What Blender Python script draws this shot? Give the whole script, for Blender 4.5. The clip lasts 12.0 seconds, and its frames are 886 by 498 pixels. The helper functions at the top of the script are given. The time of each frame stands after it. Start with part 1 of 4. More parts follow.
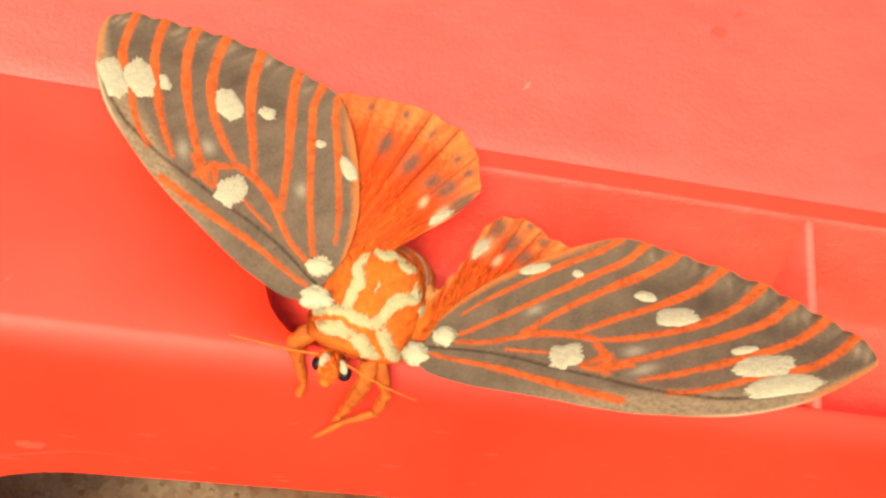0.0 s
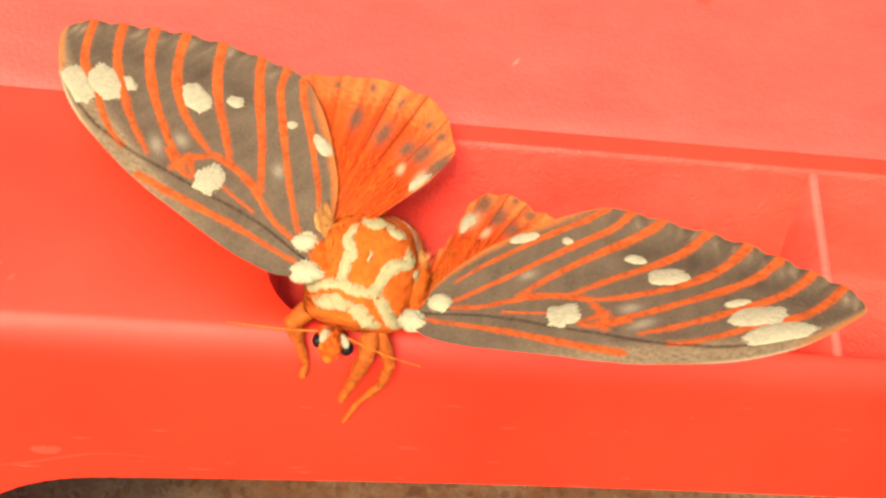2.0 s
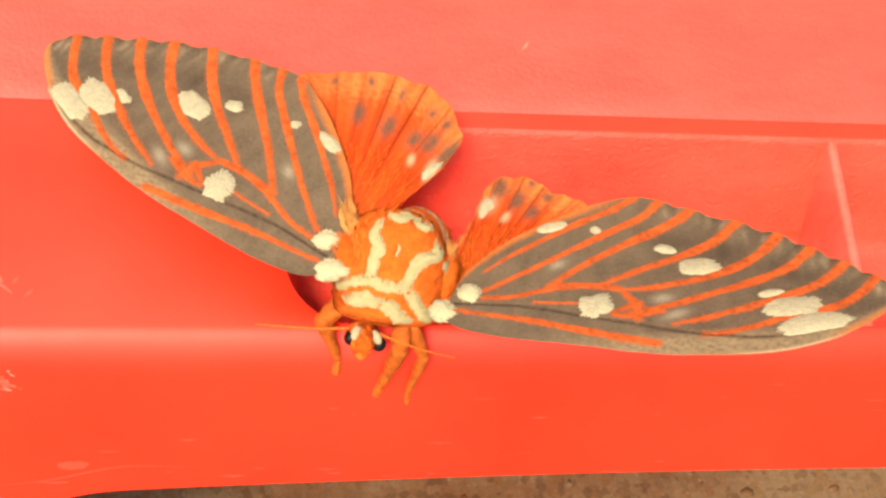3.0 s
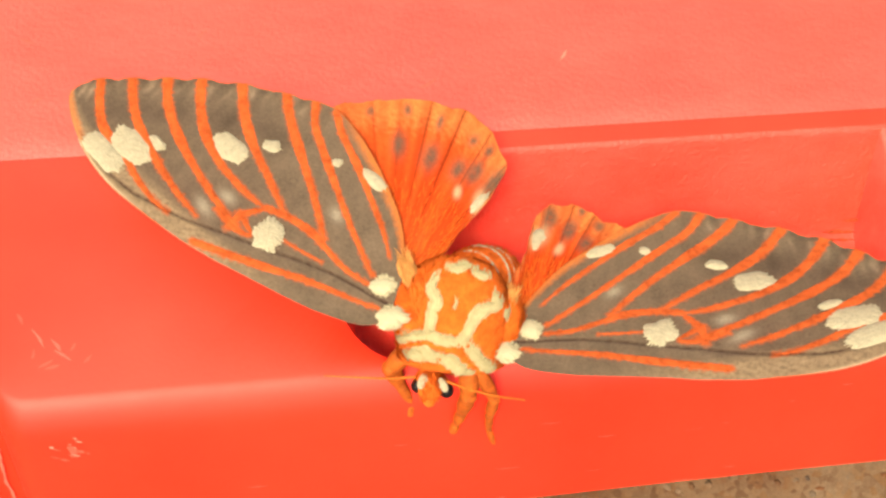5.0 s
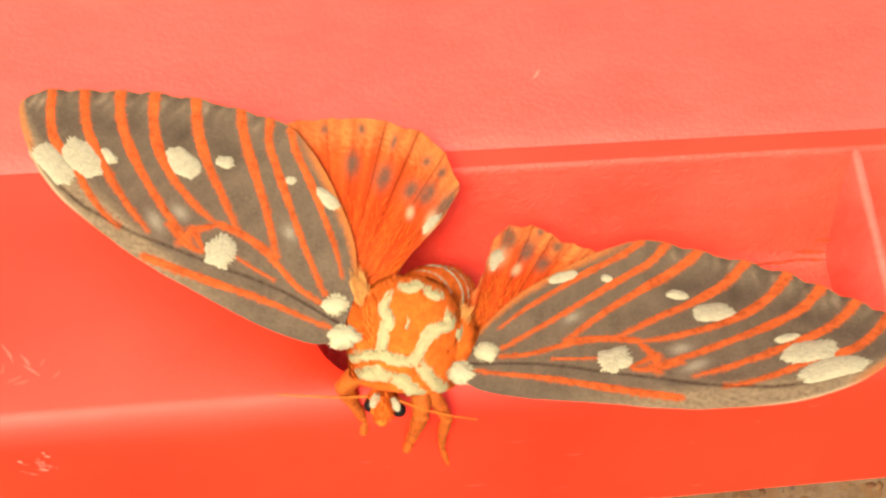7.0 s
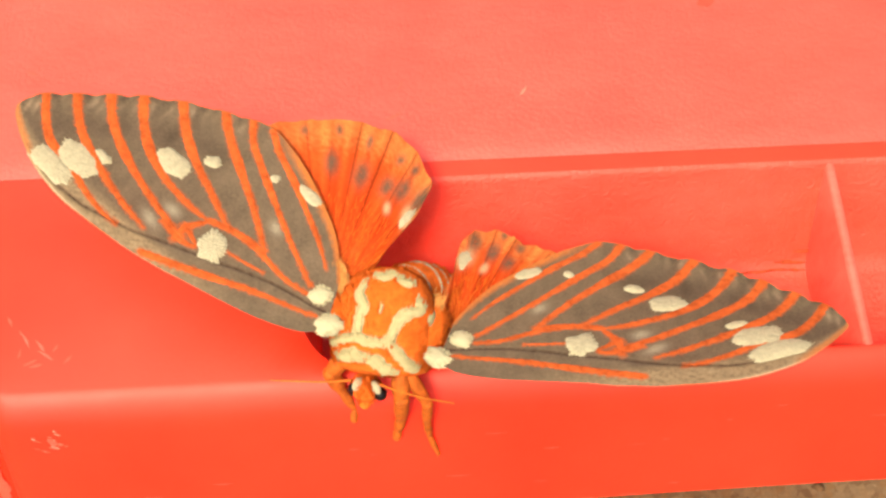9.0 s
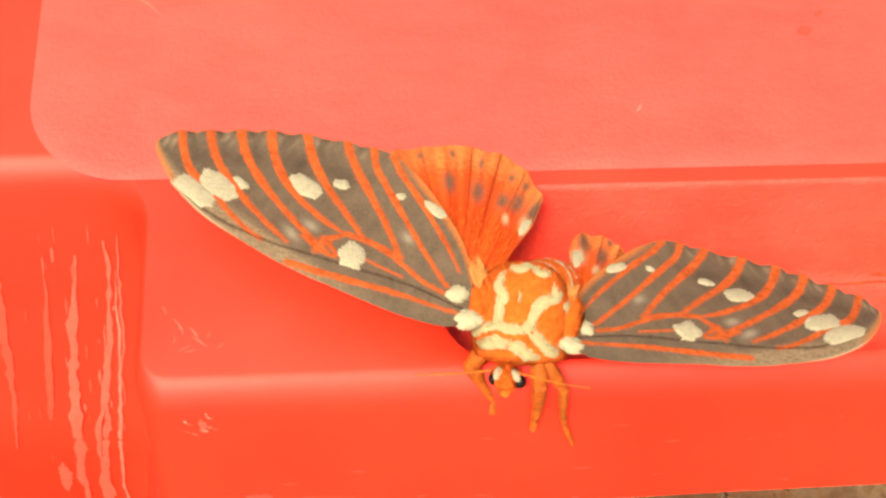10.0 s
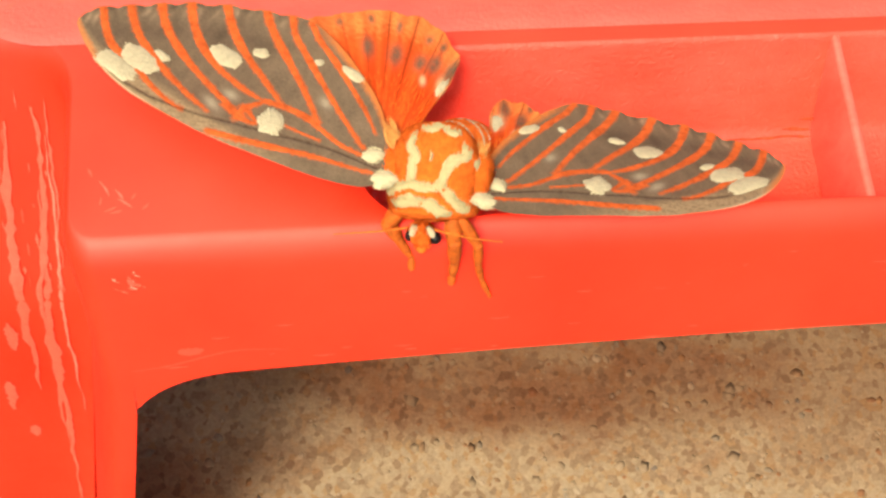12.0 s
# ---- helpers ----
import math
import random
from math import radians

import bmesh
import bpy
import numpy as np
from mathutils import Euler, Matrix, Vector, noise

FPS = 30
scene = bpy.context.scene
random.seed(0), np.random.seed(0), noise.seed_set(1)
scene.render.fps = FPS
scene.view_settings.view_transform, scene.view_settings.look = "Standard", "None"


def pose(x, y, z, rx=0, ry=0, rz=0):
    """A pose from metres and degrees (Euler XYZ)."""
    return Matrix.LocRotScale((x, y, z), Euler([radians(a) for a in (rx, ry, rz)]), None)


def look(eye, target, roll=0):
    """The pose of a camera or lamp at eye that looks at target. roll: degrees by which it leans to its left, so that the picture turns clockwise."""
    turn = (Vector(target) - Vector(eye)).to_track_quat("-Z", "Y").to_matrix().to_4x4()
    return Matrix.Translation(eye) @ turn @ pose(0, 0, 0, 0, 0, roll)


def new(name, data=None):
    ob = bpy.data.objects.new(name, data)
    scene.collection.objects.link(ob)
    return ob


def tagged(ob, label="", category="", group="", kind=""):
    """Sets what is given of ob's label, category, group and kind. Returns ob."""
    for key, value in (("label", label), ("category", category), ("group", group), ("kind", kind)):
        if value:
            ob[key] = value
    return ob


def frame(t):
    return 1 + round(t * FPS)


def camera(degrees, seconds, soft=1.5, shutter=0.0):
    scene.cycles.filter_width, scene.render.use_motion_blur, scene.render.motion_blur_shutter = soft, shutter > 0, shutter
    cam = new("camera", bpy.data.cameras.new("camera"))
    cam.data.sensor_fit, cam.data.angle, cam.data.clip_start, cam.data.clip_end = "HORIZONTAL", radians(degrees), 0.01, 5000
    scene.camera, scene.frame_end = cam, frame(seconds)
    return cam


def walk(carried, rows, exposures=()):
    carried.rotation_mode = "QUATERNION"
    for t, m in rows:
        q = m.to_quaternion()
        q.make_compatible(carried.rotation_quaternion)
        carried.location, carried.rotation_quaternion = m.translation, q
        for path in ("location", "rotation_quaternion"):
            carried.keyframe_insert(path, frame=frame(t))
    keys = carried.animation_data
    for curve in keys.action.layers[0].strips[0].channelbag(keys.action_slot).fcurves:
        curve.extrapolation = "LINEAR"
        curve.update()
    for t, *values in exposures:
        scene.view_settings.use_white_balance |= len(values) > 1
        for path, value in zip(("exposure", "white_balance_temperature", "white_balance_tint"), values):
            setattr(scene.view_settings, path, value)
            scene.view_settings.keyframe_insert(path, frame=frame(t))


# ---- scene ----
TOP = 0.20          # height of the stool's upper ledge over the ground

cam = camera(40.0, 12.0, soft=2.6)
walk(cam, [
    (0, pose(-0.0272, -0.0562, TOP + 0.1903, 19.78, -12.80, 3.81)),
    (0.5, pose(-0.0271, -0.0581, TOP + 0.1897, 20.27, -11.35, 3.89)),
    (1, pose(-0.0248, -0.0602, TOP + 0.1894, 21.16, -10.41, 3.84)),
    (1.5, pose(-0.0222, -0.0666, TOP + 0.1880, 22.69, -9.20, 2.84)),
    (2, pose(-0.0174, -0.0743, TOP + 0.1840, 24.78, -8.99, 0.22)),
    (2.5, pose(-0.0195, -0.0791, TOP + 0.1802, 26.70, -8.53, -1.69)),
    (2.7, pose(-0.0225, -0.0768, TOP + 0.1805, 25.79, -8.31, -2.14)),
    (4.3, pose(-0.0142, -0.0553, TOP + 0.1828, 21.14, -6.05, -5.62)),
    (4.5, pose(-0.0156, -0.0584, TOP + 0.1817, 20.34, -5.52, -5.96)),
    (5, pose(-0.0251, -0.0553, TOP + 0.1843, 21.59, -5.10, -6.40)),
    (5.5, pose(-0.0253, -0.0541, TOP + 0.1854, 22.11, -5.55, -6.94)),
    (6, pose(-0.0241, -0.0540, TOP + 0.1852, 21.61, -5.57, -6.43)),
    (6.5, pose(-0.0211, -0.0517, TOP + 0.1860, 21.67, -5.60, -6.53)),
    (7, pose(-0.0187, -0.0526, TOP + 0.1876, 21.24, -4.98, -5.73)),
    (7.2, pose(-0.0174, -0.0540, TOP + 0.1872, 21.16, -5.13, -5.91)),
    (8.8, pose(-0.0007, -0.0663, TOP + 0.1969, 22.55, -1.20, -3.38)),
    (9, pose(-0.0038, -0.0677, TOP + 0.1978, 23.75, -1.63, -3.73)),
    (9.5, pose(-0.0252, -0.0756, TOP + 0.2044, 28.32, -3.53, -3.26)),
    (10, pose(-0.0338, -0.0844, TOP + 0.2015, 27.51, -3.13, -3.39)),
    (10.5, pose(-0.0375, -0.0919, TOP + 0.2035, 27.71, -3.87, -3.74)),
    (11, pose(-0.0360, -0.0991, TOP + 0.2058, 29.04, -4.22, -3.95)),
    (11.5, pose(-0.0332, -0.0954, TOP + 0.2094, 29.16, -4.95, -4.37)),
    (12, pose(-0.0236, -0.0900, TOP + 0.2083, 21.39, -3.77, -4.63)),
], exposures=[(0, 1.23, 7800, 6), (12, 1.23, 7800, 6)])

# ---- light: bright hazy daylight, a soft, high sun
SUN_FROM = Vector((-0.25, -0.36, 0.90)).normalized()
world = bpy.data.worlds.new("sky")
scene.world = world
world.use_nodes = True
wn = world.node_tree.nodes
sky = wn.new("ShaderNodeTexSky")
sky.sky_type, sky.sun_disc = "NISHITA", False
sky.sun_elevation = math.asin(SUN_FROM.z)
sky.sun_rotation = math.atan2(SUN_FROM.x, SUN_FROM.y)
sky.air_density, sky.dust_density, sky.ozone_density = 0.7, 5.0, 0.5
wn["Background"].inputs[1].default_value = 0.135
world.node_tree.links.new(sky.outputs[0], wn["Background"].inputs[0])
sun = new("sun", bpy.data.lights.new("sun", "SUN"))
sun.data.energy, sun.data.angle, sun.data.color = 2.2, radians(13), (1.0, 0.94, 0.85)
sun.matrix_world = look(SUN_FROM * 3, (0, 0, 0))


# ---- materials
def material(name, base, rough=0.5, spec=0.5):
    m = bpy.data.materials.new(name)
    m.use_nodes = True
    b = m.node_tree.nodes["Principled BSDF"]
    b.inputs["Base Color"].default_value = (*base, 1)
    b.inputs["Roughness"].default_value = rough
    b.inputs["Specular IOR Level"].default_value = spec
    return m, m.node_tree, b


def node(tree, kind, **values):
    n = tree.nodes.new(kind)
    for key, value in values.items():
        n.inputs[key].default_value = value
    return n


def coords(tree, scale=(1, 1, 1)):
    c = tree.nodes.new("ShaderNodeTexCoord")
    s = tree.nodes.new("ShaderNodeMapping")
    s.inputs["Scale"].default_value = scale
    tree.links.new(c.outputs["Object"], s.inputs["Vector"])
    return s.outputs[0]


def noise_tex(tree, vec, scale, detail=4, rough=0.6):
    n = node(tree, "ShaderNodeTexNoise", Scale=scale, Detail=detail, Roughness=rough)
    tree.links.new(vec, n.inputs["Vector"])
    return n.outputs[0]


def ramp(tree, fac, stops):
    r = tree.nodes.new("ShaderNodeValToRGB")
    e = r.color_ramp.elements
    while len(e) < len(stops):
        e.new(0.5)
    for slot, (at, col) in zip(e, stops):
        slot.position = at
        slot.color = (*col, 1) if len(col) == 3 else col
    tree.links.new(fac, r.inputs[0])
    return r.outputs[0]


def bump(tree, height, strength, distance, to, chain=None):
    b = node(tree, "ShaderNodeBump", Strength=strength, Distance=distance)
    tree.links.new(height, b.inputs["Height"])
    if chain:
        tree.links.new(chain, b.inputs["Normal"])
    if to:
        tree.links.new(b.outputs[0], to.inputs["Normal"])
    return b.outputs[0]


def plastic(name, grain, rough, spec=0.4, dust=0.0):
    m, t, b = material(name, (0.78, 0.022, 0.008), 0.4, spec)
    v = coords(t)
    big = noise_tex(t, v, 22, 5)
    tone = ramp(t, big, [(0.3, (0.74, 0.018, 0.006)), (0.7, (0.80, 0.028, 0.011))])
    # pale rubbed scratches, long and thin
    rub = ramp(t, noise_tex(t, coords(t, (420, 60, 60)), 1.0, 6, 0.75), [(0.66, (0, 0, 0)), (0.76, (1, 1, 1))])
    where = ramp(t, noise_tex(t, v, 35, 2), [(0.52, (0, 0, 0)), (0.66, (1, 1, 1))])
    both = t.nodes.new("ShaderNodeMath")
    both.operation = "MULTIPLY"
    t.links.new(rub, both.inputs[0])
    t.links.new(where, both.inputs[1])
    half = t.nodes.new("ShaderNodeMath")
    half.operation = "MULTIPLY"
    half.inputs[1].default_value = 0.16
    t.links.new(both.outputs[0], half.inputs[0])
    mix = t.nodes.new("ShaderNodeMixRGB")
    mix.inputs[2].default_value = (0.85, 0.24, 0.17, 1)
    t.links.new(half.outputs[0], mix.inputs[0])
    t.links.new(tone, mix.inputs[1])
    film = t.nodes.new("ShaderNodeMixRGB")          # dust lying in blotches; thick on the rib, to paint its lit look
    film.inputs[2].default_value = (0.60, 0.26, 0.20, 1)
    t.links.new(ramp(t, noise_tex(t, coords(t, (45, 110, 60)), 1.0, 9, 0.8), [(0.36, (dust * 0.35,) * 3), (0.70, (dust,) * 3)]), film.inputs[0])
    t.links.new(mix.outputs[0], film.inputs[1])
    t.links.new(film.outputs[0], b.inputs["Base Color"])
    t.links.new(ramp(t, noise_tex(t, v, 60, 6, 0.7), [(0.3, (rough - 0.02,) * 3), (0.75, (rough + 0.03,) * 3)]), b.inputs["Roughness"])
    fine = bump(t, noise_tex(t, v, 1300, 3), grain, 0.0003, None)
    bump(t, noise_tex(t, v, 90, 2), 0.05, 0.002, b, fine)
    return m


RED = plastic("red_plastic", 0.10, 0.52, 0.36, 0.01)
RED_GRAIN = plastic("red_plastic_grained", 0.42, 0.50, 0.88, 0.14)
# the rib's plastic, paled: its sunlit look is put into the colour
RED_LIT_RIB = plastic("lit_rib_red_plastic", 0.4, 0.50, 0.5, 0.42)
RED_DUSTY = plastic("dusty_red_plastic", 1.0, 0.50, 0.42, 0.15)


def plain(name, base, rough=0.7, vary=0.15, scale=800, spec=0.2, relief=0.4):
    m, t, b = material(name, base, rough, spec)
    v = coords(t)
    lo, hi = [tuple(min(1, c * k) for c in base) for k in (1 - vary, 1 + vary)]
    t.links.new(ramp(t, noise_tex(t, v, scale, 5, 0.7), [(0.35, lo), (0.65, hi)]), b.inputs["Base Color"])
    bump(t, noise_tex(t, v, scale * 2, 3), relief, 0.0003, b)
    return m


def pigment(name):
    """Scales of the colour that the wing's pattern gives, with fine grain."""
    m, t, b = material(name, (0.2, 0.15, 0.1), 0.85, 0.06)
    c = t.nodes.new("ShaderNodeAttribute")
    c.attribute_name = "pigment"
    v = coords(t)
    grain = ramp(t, noise_tex(t, v, 2600, 3, 0.7), [(0.3, (0.82,) * 3), (0.7, (1.15,) * 3)])
    mix = t.nodes.new("ShaderNodeMixRGB")
    mix.blend_type, mix.inputs[0].default_value = "MULTIPLY", 1.0
    t.links.new(c.outputs["Color"], mix.inputs[1])
    t.links.new(grain, mix.inputs[2])
    t.links.new(mix.outputs[0], b.inputs["Base Color"])
    bump(t, noise_tex(t, v, 3000, 2), 0.35, 0.00012, b)
    return m


WING = pigment("wing_scales")
ORANGE = plain("vein_orange", (0.38, 0.070, 0.017), 0.85, 0.30, 620, 0.08)
FUR_CREAM = plain("cream_fur", (0.335, 0.285, 0.150), 0.9, 0.10, 1200, 0.05, 0.5)
FUR = plain("orange_fur", (0.56, 0.108, 0.018), 0.9, 0.22, 700, 0.06, 0.35)
CREAM = plain("cream_scales", (0.330, 0.290, 0.190), 0.9, 0.12, 1200, 0.05, 0.8)
TUFT = plain("white_tuft", (0.375, 0.335, 0.21), 0.9, 0.06, 1200, 0.05, 0.4)
LEG = plain("leg_orange", (0.36, 0.075, 0.010), 0.75, 0.35, 700)
TAWNY = plain("tawny_hair", (0.46, 0.20, 0.06), 0.9, 0.25, 900, 0.06, 0.8)
ANTENNA = plain("antenna_orange", (0.42, 0.10, 0.013), 0.8, 0.2, 900)
EYE, _, _ = material("eye_black", (0.006, 0.004, 0.004), 0.38, 0.18)


# ---- mesh helpers (all in metres, from lists in millimetres)
def smooth_curve(points, n):
    """A smooth line through the points, with n steps from point to point."""
    p = [Vector(q) for q in points]
    p = [2 * p[0] - p[1], *p, 2 * p[-1] - p[-2]]
    out = []
    for a, b, c, d in zip(p, p[1:], p[2:], p[3:]):
        for k in range(n):
            t = k / n
            out.append(0.5 * (2 * b + (c - a) * t + (2 * a - 5 * b + 4 * c - d) * t * t + (3 * b - a - 3 * c + d) * t ** 3))
    return out + [p[-2]]


def grid_mesh(bm, rings, close_u=False):
    """Faces between rings of equal length. close_u: each ring is closed."""
    rows = [[bm.verts.new(v) for v in ring] for ring in rings]
    for a, b in zip(rows, rows[1:]):
        n = len(a)
        for i in range(n if close_u else n - 1):
            j = (i + 1) % n
            bm.faces.new((a[i], a[j], b[j], b[i]))
    return rows


def part(name, bm, mat, parent, label="", flat=False):
    data = bpy.data.meshes.new(name)
    bmesh.ops.recalc_face_normals(bm, faces=bm.faces)
    for f in bm.faces:
        f.smooth = not flat
    bm.to_mesh(data)
    bm.free()
    for m in mat if isinstance(mat, (list, tuple)) else (mat,):
        data.materials.append(m)
    ob = new(name, data)
    ob.parent = parent
    return tagged(ob, label)


def tube(bm, points, radii, sides=10):
    rings = []
    for i, p in enumerate(points):
        d = (points[min(i + 1, len(points) - 1)] - points[max(i - 1, 0)]).normalized()
        x = d.orthogonal().normalized() if i == 0 else (x - d * x.dot(d)).normalized()
        y = d.cross(x)
        r = radii[i]
        rings.append([p + r * (math.cos(a) * x + math.sin(a) * y) for a in (2 * math.pi * k / sides for k in range(sides))])
    rows = grid_mesh(bm, rings, True)
    bm.faces.new(rows[0])
    bm.faces.new(rows[-1])


def blob(bm, centre, radii, turn=Matrix(), rough=0.0, scale=300, level=4):
    made = bmesh.ops.create_icosphere(bm, subdivisions=level, radius=1)
    for v in made["verts"]:
        n = v.co.copy()
        p = Vector((n.x * radii[0], n.y * radii[1], n.z * radii[2]))
        p *= 1 + rough * noise.noise(p * scale + Vector(centre) * 100)
        v.co = turn.to_3x3() @ p + Vector(centre)


def ring(corners, out=0.0, z=0.0, arc=12, along=0.0025, like=None):
    """A closed line, anticlockwise, round right-angled corners (x, y, radius), moved outward; the count of points is the same for every out."""
    n, arcs = len(corners), []
    for i, (x, y, r) in enumerate(corners):
        p, a, b = Vector((x, y)), Vector(corners[i - 1][:2]), Vector(corners[(i + 1) % n][:2])
        u, w = (p - a).normalized(), (b - p).normalized()
        convex = u.cross(w) > 0
        r = max(r + out, 0.0015) if convex else max(r - out, 0.004)
        p = p + out * (Vector((u.y, -u.x)) + Vector((w.y, -w.x)))
        c = p + r * (w - u)
        sweep = math.pi / 2 if convex else -math.pi / 2
        a0 = math.atan2(-w.y, -w.x)
        arcs.append([c + r * Vector((math.cos(a0 + sweep * q / arc), math.sin(a0 + sweep * q / arc))) for q in range(arc + 1)])
    out_line = []
    for i, line in enumerate(arcs):
        a, b = Vector((like or corners)[i][:2]), Vector((like or corners)[(i + 1) % n][:2])
        k = max(1, int((b - a).length / along))
        nxt = arcs[(i + 1) % n][0]
        out_line += line + [line[-1].lerp(nxt, q / k) for q in range(1, k)]
    return [Vector((*p, TOP + z)) for p in out_line]


def fill(bm, *loops):
    edges = []
    for ring in loops:
        edges += [bm.edges.get((ring[i - 1], ring[i])) or bm.edges.new((ring[i - 1], ring[i])) for i in range(len(ring))]
    bmesh.ops.triangle_fill(bm, use_beauty=True, use_dissolve=False, edges=edges)


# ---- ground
def stains_and_shade(t):
    """Staining and painted bands of shade over slab and stones, at two scales."""
    patches = ramp(t, noise_tex(t, coords(t, (9, 16, 9)), 1.0, 5, 0.55), [(0.40, (0.72, 0.50, 0.39)), (0.54, (1.05, 1.03, 1.0))])          # rust-brown staining that also stands in for bands of shade
    # broader bands of shade, put into the colour the same way
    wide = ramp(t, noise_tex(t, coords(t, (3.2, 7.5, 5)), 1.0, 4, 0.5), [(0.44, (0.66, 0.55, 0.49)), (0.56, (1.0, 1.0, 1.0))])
    browned = t.nodes.new("ShaderNodeMixRGB")
    browned.blend_type, browned.inputs[0].default_value = "MULTIPLY", 1.0
    t.links.new(patches, browned.inputs[1])
    t.links.new(wide, browned.inputs[2])
    return browned.outputs[0]


def concrete():
    m, t, b = material("concrete", (0.36, 0.28, 0.19), 0.9, 0.2)
    v = coords(t)
    sand = ramp(t, noise_tex(t, v, 700, 6, 0.75), [(0.25, (0.146, 0.109, 0.069)), (0.5, (0.196, 0.155, 0.104)), (0.75, (0.238, 0.199, 0.142))])
    mix = t.nodes.new("ShaderNodeMixRGB")
    mix.blend_type, mix.inputs[0].default_value = "MULTIPLY", 1.0
    # packed grains, each of its own tone
    grains = node(t, "ShaderNodeTexVoronoi", Scale=430.0, Randomness=1.0)
    t.links.new(v, grains.inputs["Vector"])
    tone = ramp(t, grains.outputs["Color"], [(0.15, (0.62, 0.48, 0.36)), (0.38, (1.0, 0.98, 0.93)), (0.62, (1.14, 1.09, 0.99)), (0.85, (0.95, 0.72, 0.46))])
    packed = t.nodes.new("ShaderNodeMixRGB")
    packed.blend_type, packed.inputs[0].default_value = "MULTIPLY", 0.75
    t.links.new(sand, packed.inputs[1])
    t.links.new(tone, packed.inputs[2])
    t.links.new(packed.outputs[0], mix.inputs[1])
    t.links.new(stains_and_shade(t), mix.inputs[2])
    t.links.new(mix.outputs[0], b.inputs["Base Color"])
    bump(t, noise_tex(t, v, 420, 6, 0.7), 0.45, 0.0015, b)
    return m


def pebble_stone():
    m, t, b = material("pebble", (0.4, 0.3, 0.2), 0.85, 0.15)
    g = t.nodes.new("ShaderNodeNewGeometry")
    tone = ramp(t, g.outputs["Random Per Island"], [(0.0, (0.180, 0.135, 0.084)), (0.30, (0.205, 0.155, 0.098)), (0.50, (0.160, 0.098, 0.052)), (0.62, (0.205, 0.118, 0.054)), (0.72, (0.165, 0.136, 0.096)), (0.80, (0.225, 0.180, 0.122)), (0.90, (0.170, 0.085, 0.040)), (0.98, (0.105, 0.088, 0.070))])
    t.nodes[-1].color_ramp.interpolation = "CONSTANT"
    v = coords(t)
    mix = t.nodes.new("ShaderNodeMixRGB")
    mix.blend_type, mix.inputs[0].default_value = "MULTIPLY", 1.0
    t.links.new(tone, mix.inputs[1])
    t.links.new(ramp(t, noise_tex(t, v, 900, 4), [(0.3, (0.85,) * 3), (0.7, (1.12,) * 3)]), mix.inputs[2])
    browned_stone = t.nodes.new("ShaderNodeMixRGB")
    browned_stone.blend_type, browned_stone.inputs[0].default_value = "MULTIPLY", 0.85
    t.links.new(mix.outputs[0], browned_stone.inputs[1])
    t.links.new(stains_and_shade(t), browned_stone.inputs[2])
    t.links.new(browned_stone.outputs[0], b.inputs["Base Color"])
    return m


CONCRETE, PEBBLE = concrete(), pebble_stone()


def make_ground():
    bm = bmesh.new()
    bmesh.ops.create_grid(bm, x_segments=2, y_segments=2, size=400)
    data = bpy.data.meshes.new("ground")
    bm.to_mesh(data)
    bm.free()
    data.materials.append(CONCRETE)
    return tagged(new("ground", data), "tan exposed-aggregate concrete slab under the stool", "concrete ground", kind="structure")


def make_pebbles(ground):
    """Small stones set in the slab, close together in front of the stool."""
    base = bmesh.new()
    bmesh.ops.create_icosphere(base, subdivisions=1, radius=1)
    form = np.array([v.co[:] for v in base.verts])
    faces = np.array([[v.index for v in f.verts] for f in base.faces])
    base.free()
    rng = np.random.default_rng(5)
    verts, polys = [], []
    for k in range(34000):
        r = 0.0006 + 0.0029 * rng.random() ** 3.0
        a = rng.random() * 2 * math.pi
        x, y = rng.uniform(-0.17, 0.20), rng.uniform(-0.16, 0.12)
        p = form * (1 + rng.normal(0, 0.10, (len(form), 1))) * (r, r * rng.uniform(0.55, 0.95), r * rng.uniform(0.035, 0.065))
        p = p @ np.array([[math.cos(a), math.sin(a), 0], [-math.sin(a), math.cos(a), 0], [0, 0, 1]])
        polys.append(faces + len(form) * k)
        verts.append(p + (x, y, r * rng.uniform(-0.10, -0.03)))
    data = bpy.data.meshes.new("pebbles")
    data.from_pydata(np.concatenate(verts).tolist(), [], np.concatenate(polys).tolist())
    data.polygons.foreach_set("use_smooth", [True] * len(data.polygons))
    data.materials.append(PEBBLE)
    tagged(new("pebbles", data), "small tan, brown and grey pebbles set in the concrete", "pebbles", kind="stuff")


ground = make_ground()
make_pebbles(ground)

# ---- the red plastic stool
MID = 0.080      # its middle, at the rib
BACK = 0.30


def wall_out(d):
    """How far the outer wall stands out, d metres under the ledge."""
    return 0.0030 + 0.58 * (min(d, 0.06) - 0.0054) + 0.25 * max(0, d - 0.06)


def outline(plan, out, z):
    """The stool's plan moved outward: fully in y, little in x, where its walls are steep."""
    across = -0.0035 + 0.35 * (min(out, 0.003) + 0.0035) + 0.02 * max(0, out - 0.003)
    return [Vector((a.x, b.y, b.z)) for a, b in zip(ring(plan, across, z), ring(plan, out, z))]


NOTCHES = [(-0.150, BACK, 0.02), (-0.150, 0.0395, 0.010), (-0.0745, 0.0395, 0.013), (-0.0745, -0.007, 0.008)]


